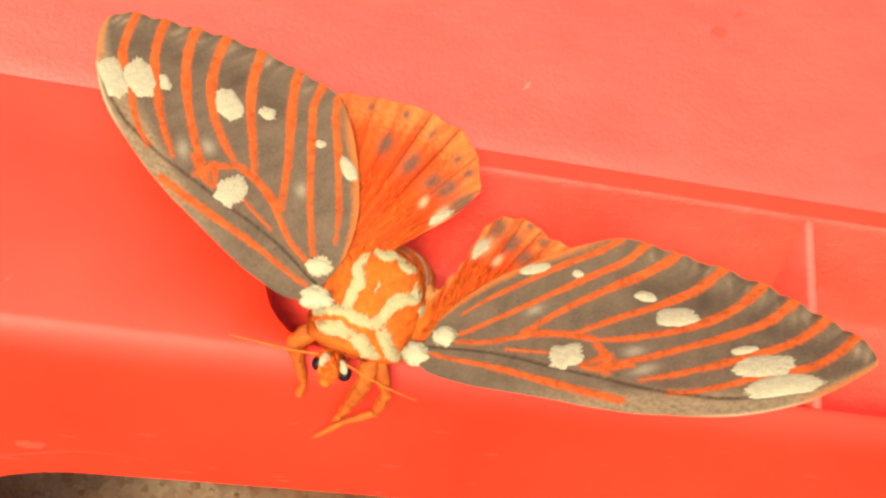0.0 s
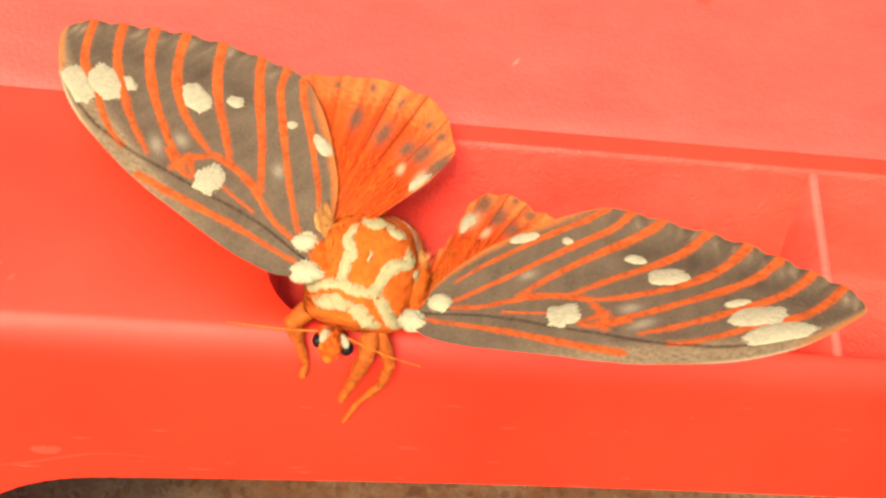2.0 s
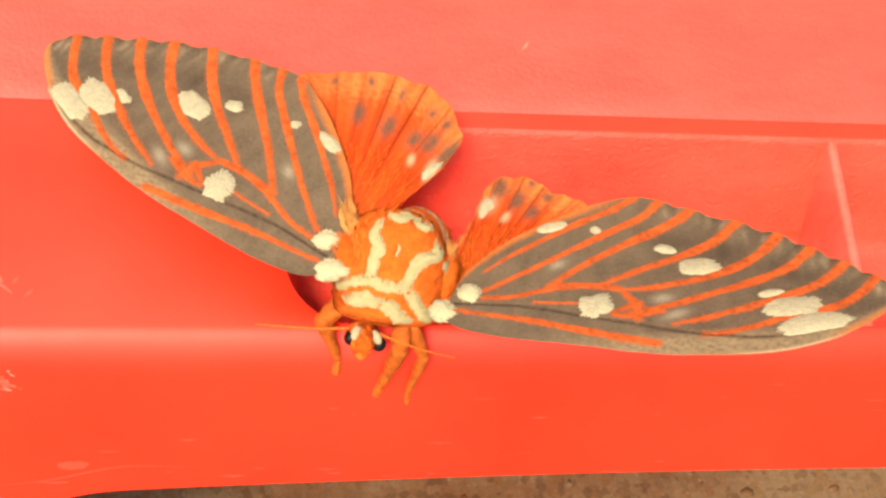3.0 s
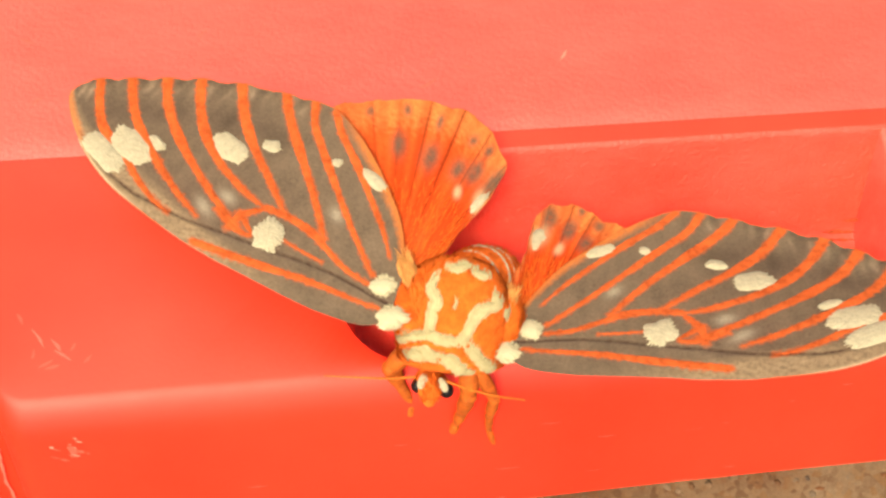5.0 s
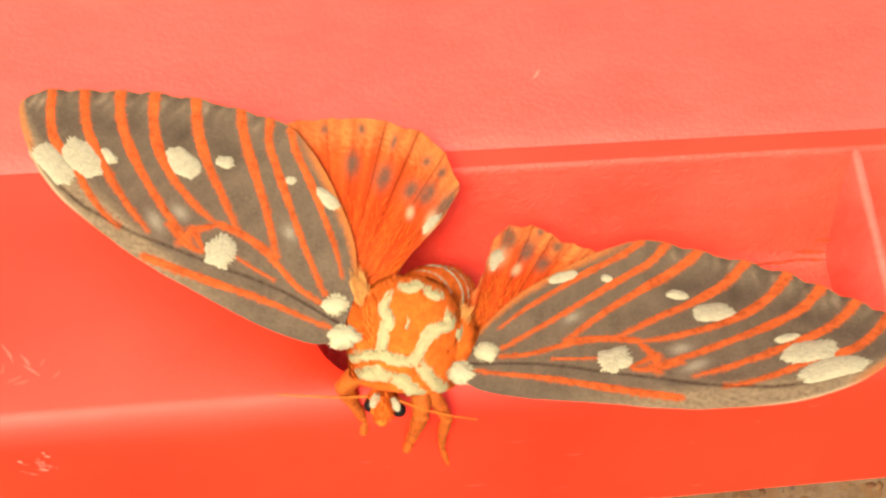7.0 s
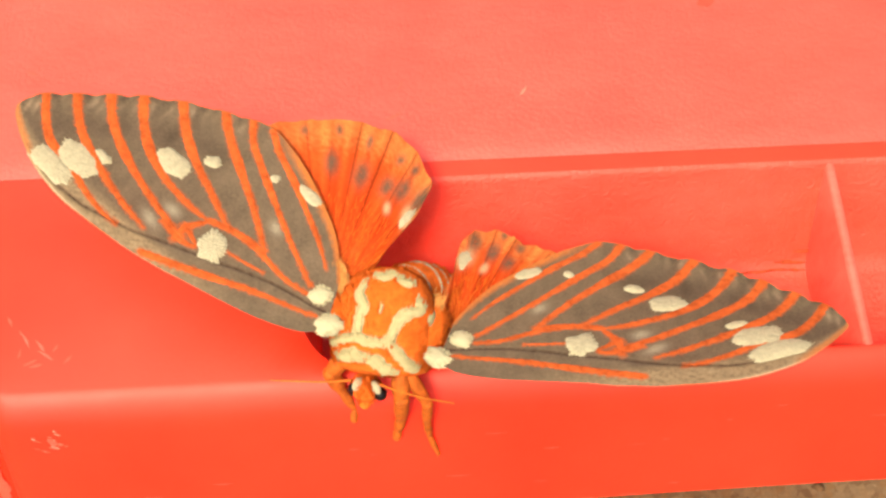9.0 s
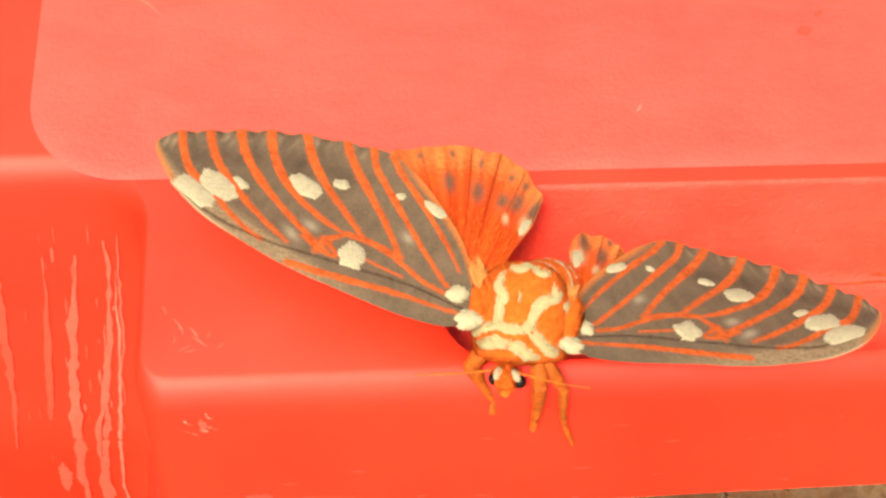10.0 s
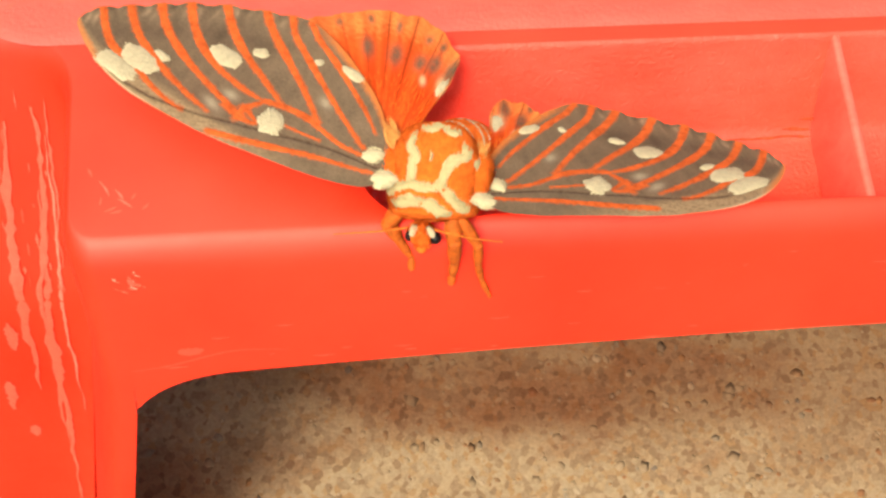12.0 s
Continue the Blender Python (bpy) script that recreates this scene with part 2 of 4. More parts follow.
def make_stool():
    stool = tagged(new("step_stool"), "glossy red plastic step stool, scuffed, standing on concrete", "stool")
    stool.location = (MID, 0.14, 0)

    def put(name, bm, mat, label="", parent=stool):
        bmesh.ops.transform(bm, matrix=Matrix.Translation((-MID, -0.14, 0)), verts=bm.verts)
        return part(name, bm, mat, parent, label)

    # plan of the ledge, with a notch at each front corner
    plan = NOTCHES + [(2 * MID - x, y, r) for x, y, r in NOTCHES[::-1]]

    def hollow(k):
        """The tray sunk in the ledge, k narrower at its back wall; its front and ends are steeper."""
        x0, x1, y0, y1 = -0.0180 + 0.20 * k, 2 * MID + 0.0180 - 0.20 * k, -0.0031 + 0.25 * k, 0.0328 - k
        front, back = 0.0115 - 0.35 * k, 0.010 - 0.2 * k
        return [(x0, y0, front), (x1, y0, front), (x1, y1, back), (x0, y1, back)]

    lip = [(-0.0035, 0), (-0.0028, -0.0001), (-0.0019, -0.0004), (-0.0008, -0.0010), (0.0006, -0.0020), (0.0018, -0.0034), (0.0030, -0.0054)]
    depths = (0.008, 0.012, 0.017, 0.022)
    bm = bmesh.new()
    rows = grid_mesh(bm, [outline(plan, o, z) for o, z in lip] + [outline(plan, wall_out(d), -d) for d in depths], True)
    down = [(0.0005, 0), (0, -0.0001), (-0.0005, -0.0005), (-0.0009, -0.0011), (-0.0065, -0.009), (-0.0118, -0.0160), (-0.0128, -0.0170), (-0.0140, -0.0177), (-0.0155, -0.018)]
    first = len(bm.faces)
    prows = grid_mesh(bm, [ring(hollow(-o), 0, z, like=hollow(0)) for o, z in down], True)
    bm.faces.new(prows[-1])
    bm.faces.ensure_lookup_table()
    for f in bm.faces[first:]:
        f.material_index = 1
    fill(bm, rows[0], prows[0])
    # apron: down to its lower edge, which arches into the legs
    levels = (0.022, 0.030, 0.040, 0.060, TOP - 0.002)
    shells = [outline(plan, wall_out(d), -d) for d in levels]

    def on_wall(i, d):
        k = next(k for k in range(1, len(levels)) if d <= levels[k] + 1e-9)
        p = shells[k - 1][i].lerp(shells[k][i], (d - levels[k - 1]) / (levels[k] - levels[k - 1]))
        p.x += math.copysign(0.18 * max(0, d - 0.034), p.x - MID)      # the legs spread
        return p

    def lower_edge(p):
        x = abs(p.x - MID)
        if 0.085 < p.y < BACK - 0.045 or (p.y > BACK - 0.01 and x < 0.17):
            return 0.0340          # open between the legs at the unseen sides and back, letting light under
        if p.y > 0.0 or x > 0.1465:
            return TOP - 0.002
        k = max(0.0, (x - 0.122) / 0.0246)
        return 0.0249 + 0.0016 * (x / 0.10) ** 2 + 0.013 * (1 - math.sqrt(max(0, 1 - k ** 2.4)))

    low = [lower_edge(p) for p in ring(plan)]
    columns = []          # the wall's columns, two at one place where a leg begins
    for i, d in enumerate(low):
        if columns and d < columns[-1][1] - 0.1:
            columns.append((i, columns[-1][1]))
        if columns and d > columns[-1][1] + 0.1:
            columns.append((columns[-1][0], d))
        columns.append((i, d))
    steps, last = 24, [rows[-1][i] for i, _ in columns]
    n = len(columns)
    for s in range(1, steps + 1):
        line = [bm.verts.new(on_wall(i, 0.022 + (d - 0.022) * s / steps)) for i, d in columns]
        for k in range(n):
            j = (k + 1) % n
            if columns[k][0] != columns[j][0]:
                bm.faces.new((last[k], last[j], line[j], line[k]))
        last = line
    inside = outline(plan, wall_out(0.027) - 0.0025, 0)
    last = [bm.verts.new(v.co) for v in last]
    line = [bm.verts.new((*inside[i].xy, v.co.z + 0.0004)) for (i, _), v in zip(columns, last)]
    for k in range(n):
        j = (k + 1) % n
        if columns[k][1] < 0.05 and columns[j][1] < 0.05:
            bm.faces.new((last[k], last[j], line[j], line[k]))
    body = put("body", bm, (RED, RED_DUSTY))

    # raised, grained top panel
    plate = [(-0.0945, 0.0372, 0.018), (2 * MID + 0.0945, 0.0372, 0.018), (2 * MID + 0.0945, BACK - 0.03, 0.018), (-0.0945, BACK - 0.03, 0.018)]
    bm = bmesh.new()
    rows = grid_mesh(bm, [ring(plate, o, z) for o, z in ((0.0008, 0.00005), (0.0002, 0.00012), (-0.0008, 0.00024), (-0.0020, 0.00033), (-0.004, 0.00036))], True)
    bm.faces.new(rows[-1])
    panel = put("top_panel", bm, RED_GRAIN)

    # rib across the hollow, thicker towards the foot
    bm = bmesh.new()
    sections = []
    for y in (-0.0042, 0.006, 0.016, 0.026, 0.0330):
        sections.append([Vector((MID + 0.0004 + a, y, TOP + z)) for a, z in ((-0.0020, -0.0178), (-0.0015, -0.0100), (-0.0010, -0.0012), (-0.0006, -0.0003), (0.0006, -0.0003), (0.0010, -0.0012), (0.0022, -0.0178))])
    grid_mesh(bm, sections)
    put("rib", bm, RED_LIT_RIB)
    return stool, body, panel


stool, stool_body, stool_panel = make_stool()

# ---- wear on the stool
def mark(name, points, half, mat, parent, up=(0, 0, 1), lift=0.00006, seed=0.0, wave=0.0):
    """A thin rubbed streak along points (millimetres, z from the ledge), lying on its surface."""
    line = smooth_curve([Vector((x * 0.001, y * 0.001, TOP + z * 0.001)) for x, y, z in points], 10)
    ups = smooth_curve([Vector(u) for u in up], 10) if isinstance(up, list) else [Vector(up)] * len(line)
    bm = bmesh.new()
    rows = []
    for i, p in enumerate(line):
        up = ups[i].normalized()
        d = (line[min(i + 1, len(line) - 1)] - line[max(i - 1, 0)]).normalized()
        s = d.cross(up).normalized()
        q = i / (len(line) - 1)
        w = half * 0.001 * (0.25 + 0.75 * math.sin(math.pi * q)) * (1 + 0.55 * noise.noise(p * 900 + Vector((seed, 0, 0))))
        if wave:
            w *= 1 + 0.8 * noise.noise(p * 260 + Vector((0, seed, 0)))
            p = p + s * wave * 0.001 * (noise.noise(p * 130 + Vector((0, 0, seed))) + 0.4 * noise.noise(p * 500))
        rows.append([p + up * lift - s * w, p + up * lift * 1.3, p + up * lift + s * w])
    grid_mesh(bm, rows)
    bmesh.ops.transform(bm, matrix=Matrix.Translation((-MID, -0.14, 0)), verts=bm.verts)
    return part(name, bm, mat, parent)


RUBBED = plain("rubbed_plastic", (0.80, 0.080, 0.052), 0.42, 0.12, 600, 0.4, 0.3)
FLAKE = plain("pale_flake", (0.80, 0.17, 0.12), 0.55, 0.1, 600, 0.4, 0.3)
PALE_RUB = plain("pale_scratch", (0.80, 0.12, 0.085), 0.5, 0.2, 900, 0.4, 0.3)
FAINT_RUB = plain("faint_rubbing", (0.79, 0.052, 0.030), 0.44, 0.1, 600, 0.4, 0.3)
STAIN = plain("dark_stain", (0.68, 0.045, 0.026), 0.50, 0.15, 500, 0.4, 0.3)
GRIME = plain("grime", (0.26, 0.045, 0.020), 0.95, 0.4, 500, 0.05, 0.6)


# dried runs: (x, depth under the ledge), half width, material
RUNS = [
    ([(-82.0, 14), (-83.5, 28), (-85.5, 43), (-87.5, 54), (-89.5, 64), (-91, 78), (-93, 95), (-95, 114), (-97.5, 135), (-101, 165)], 1.0, RUBBED),
    ([(-84.5, 32), (-87.0, 47), (-89.5, 58), (-92.3, 80), (-95, 104), (-98, 138)], 0.6, RUBBED),
    ([(-89.0, 17), (-91, 30), (-93, 45), (-94.5, 57), (-96, 75), (-98.5, 97)], 1.0, RUBBED),
    ([(-80.8, 20), (-82.8, 38), (-84.6, 54), (-85.8, 65), (-87.5, 84), (-89.0, 105)], 0.4, PALE_RUB),
    ([(-79.6, 12), (-80.4, 24), (-81.8, 38), (-83.4, 50)], 0.3, RUBBED),
    ([(-95, 20), (-97, 35), (-99, 50), (-101, 66)], 0.7, FAINT_RUB),
    ([(-99.4, 66), (-99.8, 72), (-100.3, 78)], 1.3, RUBBED),
    ([(-105.5, 92), (-106, 98), (-107, 106)], 1.4, RUBBED),
    ([(-103.8, 115), (-104.5, 118), (-105, 121)], 1.6, RUBBED),
    ([(-104, 14), (-105, 28), (-106, 44), (-108, 60)], 0.8, FAINT_RUB),
]


def make_marks():
    z = 0.36
    mark("scratch", [(-24.0, 94.1, z), (-18.1, 89.5, z), (-11.0, 86.5, z), (-1.5, 86.1, z), (8.6, 84.5, z)], 0.24, PALE_RUB, stool_panel)
    mark("scratch", [(-77.0, 80.1, z), (-74, 78.2, z), (-71.4, 75.5, z)], 0.20, PALE_RUB, stool_panel)
    mark("scratch", [(24.0, 49.4, z), (24.8, 50.4, z), (25.4, 51.4, z)], 0.24, FLAKE, stool_panel)
    mark("scratch", [(20.7, 85.3, z), (21.7, 84.5, z), (22.7, 83.7, z)], 0.24, FLAKE, stool_panel)
    mark("scratch", [(-1.5, 45.3, z), (0.0, 45.9, z), (1.6, 46.9, z)], 0.20, RUBBED, stool_panel)
    mark("stain", [(60.6, 68.2, z), (62.2, 68.8, z), (64.0, 69.3, z)], 1.3, STAIN, stool_panel, wave=0.5)
    mark("stain", [(65.5, 72.6, z), (66.5, 73.4, z), (67.6, 74.0, z)], 0.7, STAIN, stool_panel, wave=0.4)
    rng = random.Random(4)
    for _ in range(30):          # small rubbed flecks on the panel
        x, y, a, k = rng.uniform(-85, 110), rng.uniform(42, 120), rng.uniform(0, 3.1), rng.uniform(0.3, 1.3)
        dx, dy = k * math.cos(a), k * math.sin(a)
        mark("fleck", [(x - dx, y - dy, z), (x, y, z), (x + dx, y + dy, z)], rng.uniform(0.08, 0.22), RUBBED, stool_panel, seed=x)
    for x, y, a, k in ((-61.0, 2.6, 2.5, 1.6), (-62.1, 4.4, 2.2, 1.3), (-63.6, 1.5, 0.4, 1.2), (-64.8, 5.7, 2.1, 1.8), (-57.3, 1.8, 0.8, 0.9), (-62.6, 0.9, 0.2, 1.1), (-67.5, 9.0, 2.0, 1.0), (-59.5, 3.9, 1.0, 0.7), (-65.5, 3.2, 1.4, 0.8)):
        dx, dy = k * math.cos(a), k * math.sin(a)          # rubbed by the ledge's corner
        mark("fleck", [(x - dx, y - dy, 0), (x + 0.15 * dy, y, 0), (x + dx, y + dy, 0)], 0.24, RUBBED if k > 1.25 else FAINT_RUB, stool_body, seed=x)

    def apron(x, d):
        return (x, -7 - 1000 * wall_out(d * 0.001), -d)

    face = (0, -0.894, 0.447)
    for _ in range(16):
        x, d, k = rng.gauss(-61.3, 1.3), rng.gauss(6.6, 1.4), rng.uniform(0.2, 0.8)
        mark("fleck", [apron(x - k, d - k * 0.5), apron(x, d), apron(x + k, d + k * 0.3)], rng.uniform(0.10, 0.35), FLAKE if rng.random() < 0.5 else RUBBED, stool_body, face, seed=x)
    for _ in range(28):
        x, d, k = rng.uniform(-68, 120), rng.uniform(7, 26), rng.uniform(0.4, 2.4)
        mark("fleck", [apron(x - k, d), apron(x, d + 0.1), apron(x + k, d)], rng.uniform(0.05, 0.14), RUBBED, stool_body, face, seed=x)
    mark("scuff", [apron(-54.5, 22.0), apron(-52.0, 22.2), apron(-49.5, 21.8)], 1.3, FAINT_RUB, stool_body, face)
    mark("scuff", [apron(-64, 26), apron(-56, 25), apron(-44, 22.5), apron(-33, 22.8)], 0.18, FAINT_RUB, stool_body, face)

    plan = NOTCHES + [(2 * MID - x, y, r) for x, y, r in NOTCHES[::-1]]

    def wall_y(x, d):
        """Where the notch's wall stands, in metres."""
        line = [p for p in outline(plan, wall_out(d), -d) if p.x < -0.02 and p.y < 0.06]
        line = line[:next(k for k in range(1, len(line)) if line[k].x > -0.0735)]
        x -= math.copysign(0.18 * max(0, d - 0.034), x - MID)
        return float(np.interp(x, [p.x for p in line], [p.y for p in line]))

    def on_notch(steps):
        points, ups = [], []
        for x, d in steps:
            x, d = x * 0.001, d * 0.001
            y = wall_y(x, d)
            a, b = (wall_y(x + 0.0005, d) - y) / 0.0005, (wall_y(x, d + 0.0005) - y) / 0.0005
            points.append((x * 1000, y * 1000, -d * 1000))
            ups.append(Vector((a, -1, -b)))
        return points, ups

    # dried runs down the notch and the leg
    for steps, h, mat in RUNS:
        points, ups = on_notch(steps)
        mark("drip", points, h, mat, stool_body, ups, 0.00025, h * 7, 0.9)
    for _ in range(30):
        x, d, k = rng.uniform(-108, -82), rng.uniform(12, 58), rng.uniform(0.5, 2.2)
        points, ups = on_notch([(x + 0.07 * k, d - k), (x, d), (x - 0.1 * k, d + k)])
        mark("fleck", points, rng.uniform(0.10, 0.40), RUBBED if rng.random() < 0.5 else FAINT_RUB, stool_body, ups, 0.00025, seed=x)
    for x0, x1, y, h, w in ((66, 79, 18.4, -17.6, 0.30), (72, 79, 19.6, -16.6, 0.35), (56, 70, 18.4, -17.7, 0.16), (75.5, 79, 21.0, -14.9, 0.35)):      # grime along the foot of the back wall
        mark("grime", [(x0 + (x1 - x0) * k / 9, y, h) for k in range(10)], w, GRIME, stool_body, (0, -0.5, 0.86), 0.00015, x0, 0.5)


make_marks()

# ---- the moth (its numbers are millimetres)
MM = 0.001
SMOOTH_STEP = lambda a, b, x: (lambda k: k * k * (3 - 2 * k))(min(1.0, max(0.0, (x - a) / (b - a))))


def mm(points):
    return [Vector(p) * MM for p in points]


def resample(line, n):
    at = np.r_[0, np.cumsum([(b - a).length for a, b in zip(line, line[1:])])]
    want = np.linspace(0, at[-1], n)
    return [Vector([np.interp(w, at, [p[k] for p in line]) for k in range(len(line[0]))]) for w in want]


LEAD = [(2.6, 0.2), (6.5, -0.9), (12.5, -0.1), (17.0, 1.1), (21.5, 2.6), (26.2, 4.2), (30.8, 5.8), (35.6, 7.8), (39.6, 9.8), (43.8, 12.1), (47.5, 14.4), (50.5, 16.7), (53.7, 19.8), (56.2, 23.0), (58.5, 26.6), (60.2, 30.2), (60.5, 32.0)]
TRAIL = [(1.7, 9.4), (2.6, 13.6), (4.2, 18.2), (7.5, 24.0), (10.3, 28.2), (13.2, 31.8), (16.4, 35.0), (19.4, 36.9), (23.5, 37.7), (29.4, 38.6), (34.6, 38.7), (40.0, 38.4), (45.8, 37.4), (50.6, 36.4), (54.1, 35.6), (56.8, 34.9), (59.2, 33.7), (60.5, 32.0)]
VEINS = [   # from the margin inward
    [(56.3, 34.9), (55.1, 30.3), (53.3, 26.2), (51.0, 23.6), (47.1, 19.8), (44.4, 16.6), (40.9, 13.4), (38.8, 12.2)],
    [(51.4, 36.1), (50.0, 31.6), (48.2, 28.0), (45.9, 24.7), (41.4, 19.2), (37.3, 15.0), (34.2, 12.3)],
    [(45.9, 37.3), (44.7, 32.9), (42.7, 28.9), (39.7, 24.5), (36.3, 20.3), (33.0, 16.6), (30.0, 13.6), (27.4, 11.4)],
    [(40.5, 38.3), (39.7, 34.2), (38.2, 30.0), (36.3, 26.5), (32.9, 22.2), (28.8, 18.6), (24.5, 15.7)],
    [(33.9, 38.6), (32.8, 34.7), (31.1, 30.6), (28.9, 26.6), (25.6, 21.8), (22.8, 17.5), (21.2, 15.3)],
    [(26.4, 38.0), (25.1, 34.2), (23.2, 30.1), (20.6, 25.0), (18.1, 20.1), (15.9, 15.2), (14.4, 11.7)],
    [(21.4, 37.2), (20.6, 32.8), (18.6, 28.7), (15.9, 23.7), (12.8, 18.0), (9.6, 12.6), (6.2, 7.4)],
    [(17.8, 35.7), (15.8, 31.4), (12.3, 26.0), (9.3, 20.8), (6.7, 16.2), (4.2, 10.8)],
]
VEINS += [   # about the cell and along the front
    [(24.5, 15.9), (20.3, 14.7), (16.6, 12.8), (14.0, 10.6), (10.5, 7.7), (6.7, 5.9)],
    [(33.5, 7.8), (26.8, 6.5), (20.6, 5.4), (16.2, 4.8), (11.7, 3.8), (7.3, 2.7), (4.5, 2.3)],
    [(29.1, 11.4), (27.5, 13.9), (24.2, 15.7)],
    [(31.5, 14.3), (28.1, 11.2), (25.3, 10.5)],
    [(20.3, 10.6), (17.8, 9.5), (14.0, 8.1)],
    [(28.2, 14.2), (26.6, 12.4), (25.4, 10.8)],
]
VEIN_HALF = [0.86, 0.86, 0.94, 0.98, 0.98, 0.92, 0.72, 0.70, 0.74, 0.74, 0.90, 0.70, 0.28, 0.60]
SPOTS = [   # x, y, half length, half width, turn
    (51.6, 21.2, 5.3, 2.15, 41), (47.9, 23.1, 4.7, 2.75, 41), (44.0, 24.6, 2.1, 0.95, 42), (32.5, 26.0, 3.5, 2.3, 36),
    (26.4, 27.6, 1.7, 1.2, 10), (15.5, 26.1, 0.95, 0.85, 0), (9.3, 23.9, 2.7, 1.2, 39), (22.7, 11.3, 2.8, 2.6, 60),
]
FAINT = [(33.7, 14.3, 2.1, 0.95, 50), (30.6, 16.7, 1.7, 1.1, 40), (13.6, 16.6, 1.4, 0.95, 60)]


def wing_height(x, y):
    """Droop towards the outer margin."""
    return 0.6 - 1.1 * SMOOTH_STEP(8, 26, y) * SMOOTH_STEP(6, 28, x)


def curl(side, x, y):
    """The outer margin curls under, on the worn wing more than on the other."""
    return -1.6 * SMOOTH_STEP(20, 34, y) * SMOOTH_STEP(14, 32, x) if side > 0 else -0.4 * SMOOTH_STEP(20, 34, y) * SMOOTH_STEP(14, 30, x)


def painted(ob, colours):
    layer = ob.data.color_attributes.new("pigment", "FLOAT_COLOR", "POINT")
    layer.data.foreach_set("color", np.c_[colours, np.ones(len(colours))].astype(np.float32).ravel())


VEIN_LINES = [np.array([p[:] for p in resample(smooth_curve(v, 8), 60)]) for v in VEINS]


def vein_nearness(xy):
    """The distance of every point to its nearest vein, less that vein's half width."""
    best = np.full(len(xy), 99.0)
    for line, half in zip(VEIN_LINES, VEIN_HALF):
        gap = np.sqrt(((xy[:, None] - line[None]) ** 2).sum(-1)) - half * np.linspace(0.90, 0.52, len(line))
        d = gap.min(1)
        best = np.minimum(best, d)
    return best


def soft(edge, width, value):
    return np.clip(0.5 + (edge - value) / width, 0, 1)[:, None]


def mottled(xy, scale, seed):
    return np.array([noise.noise(Vector((x * scale, y * scale, seed))) for x, y in xy])


def make_forewing(side, moth):
    nu, nv = 220, 118
    fuller = 2.2 if side > 0 else 0.0          # the two front margins are not quite alike
    front_line = [(x, y - fuller * SMOOTH_STEP(16, 50, x) * (1 - SMOOTH_STEP(57, 60.5, x))) for x, y in LEAD]
    lead, trail = resample(smooth_curve(front_line, 8), nu), resample(smooth_curve(TRAIL, 8), nu)
    flat, edge = [], []
    for i, (a, b) in enumerate(zip(lead, trail)):
        for k in range(nv):
            q = k / (nv - 1)
            flat.append(a.lerp(b, q)[:])
            edge.append((q, i / (nu - 1)))
    flat, edge = np.array(flat), np.array(edge)
    off = vein_nearness(flat)
    rim = np.minimum(1 - edge[:, 0], 9) * np.linalg.norm(np.array([l[:] for l in lead]) - np.array([t[:] for t in trail]), axis=1).repeat(nv)
    front = edge[:, 0] * np.linalg.norm(np.array([l[:] for l in lead]) - np.array([t[:] for t in trail]), axis=1).repeat(nv)
    outer = np.clip((edge[:, 1] - 0.42) / 0.1, 0, 1)         # the outer margin, past the tornus
    coarse, fine = mottled(flat, 0.22, 3), mottled(flat, 1.6, 7)
    streak = np.array([noise.noise(Vector((u * 42, r * 0.18, 4.0))) for u, r in zip(edge[:, 1], rim)])
    # pigment
    c = np.array((0.106, 0.075, 0.048)) * (1 + 0.20 * coarse + 0.10 * fine + 0.16 * streak)[:, None]
    band = np.exp(-((rim - 8.3) / 3.4) ** 2) * outer                       # darker band inside the margin
    c = c * (1 - 0.55 * band[:, None]) + 0.55 * band[:, None] * np.array((0.060, 0.040, 0.027)) * (1 + 0.25 * coarse + 0.3 * streak)[:, None]
    # pleats by the margin: highlights and dark creases painted into the colour
    pale = np.exp(-((rim - 2.4) / 1.8) ** 2) * outer * np.clip(off / 0.9, 0, 1)
    c = c * (1 + 0.9 * pale * np.clip(-0.05 + 2.0 * streak, 0, 1))[:, None]
    c *= (1 - 0.45 * np.exp(-(rim / 1.3) ** 2) * outer * np.clip(0.5 - 1.5 * streak, 0, 1))[:, None]
    smoky = np.exp(-(((flat[:, 0] - 34) / 9) ** 2 + ((flat[:, 1] - 15) / 4.5) ** 2))[:, None]         # browner round the discal mark
    c = c * (1 - 0.5 * smoky) + 0.5 * smoky * np.array((0.085, 0.050, 0.034))
    tan = 0.85 * soft(1.2, 1.8, front - 3.4 * np.clip((flat[:, 0] - 20) / 20, 0, 1) * np.clip((60 - flat[:, 0]) / 15, 0, 1)) * np.clip((flat[:, 0] - 16) / 14, 0, 1)[:, None]
    c = c * (1 - tan) + tan * np.array((0.205, 0.142, 0.082)) * (1 + 0.3 * fine + 0.25 * mottled(flat * (0.25, 2.2), 1.0, 6))[:, None]
    root = soft(1.3, 1.6, rim + 0.5 * fine) * np.clip((17 - flat[:, 0]) / 5, 0, 1)[:, None]         # tawny towards the body
    c = c * (1 - 0.85 * root) + 0.85 * root * np.array((0.44, 0.120, 0.025))
    for x, y, a, b, turn in FAINT:
        t = radians(turn)
        d = flat - (x, y)
        u, v = d[:, 0] * math.cos(t) + d[:, 1] * math.sin(t), -d[:, 0] * math.sin(t) + d[:, 1] * math.cos(t)
        w = 0.55 * np.exp(-((u / a) ** 2 + (v / b) ** 2))[:, None]
        c = c * (1 - w) + w * np.array((0.32, 0.27, 0.19))
    dust = soft(0.0, 0.55, off + 0.40 * fine + 0.2 * coarse)
    c = c * (1 - dust) + dust * np.array((0.38, 0.074, 0.019))
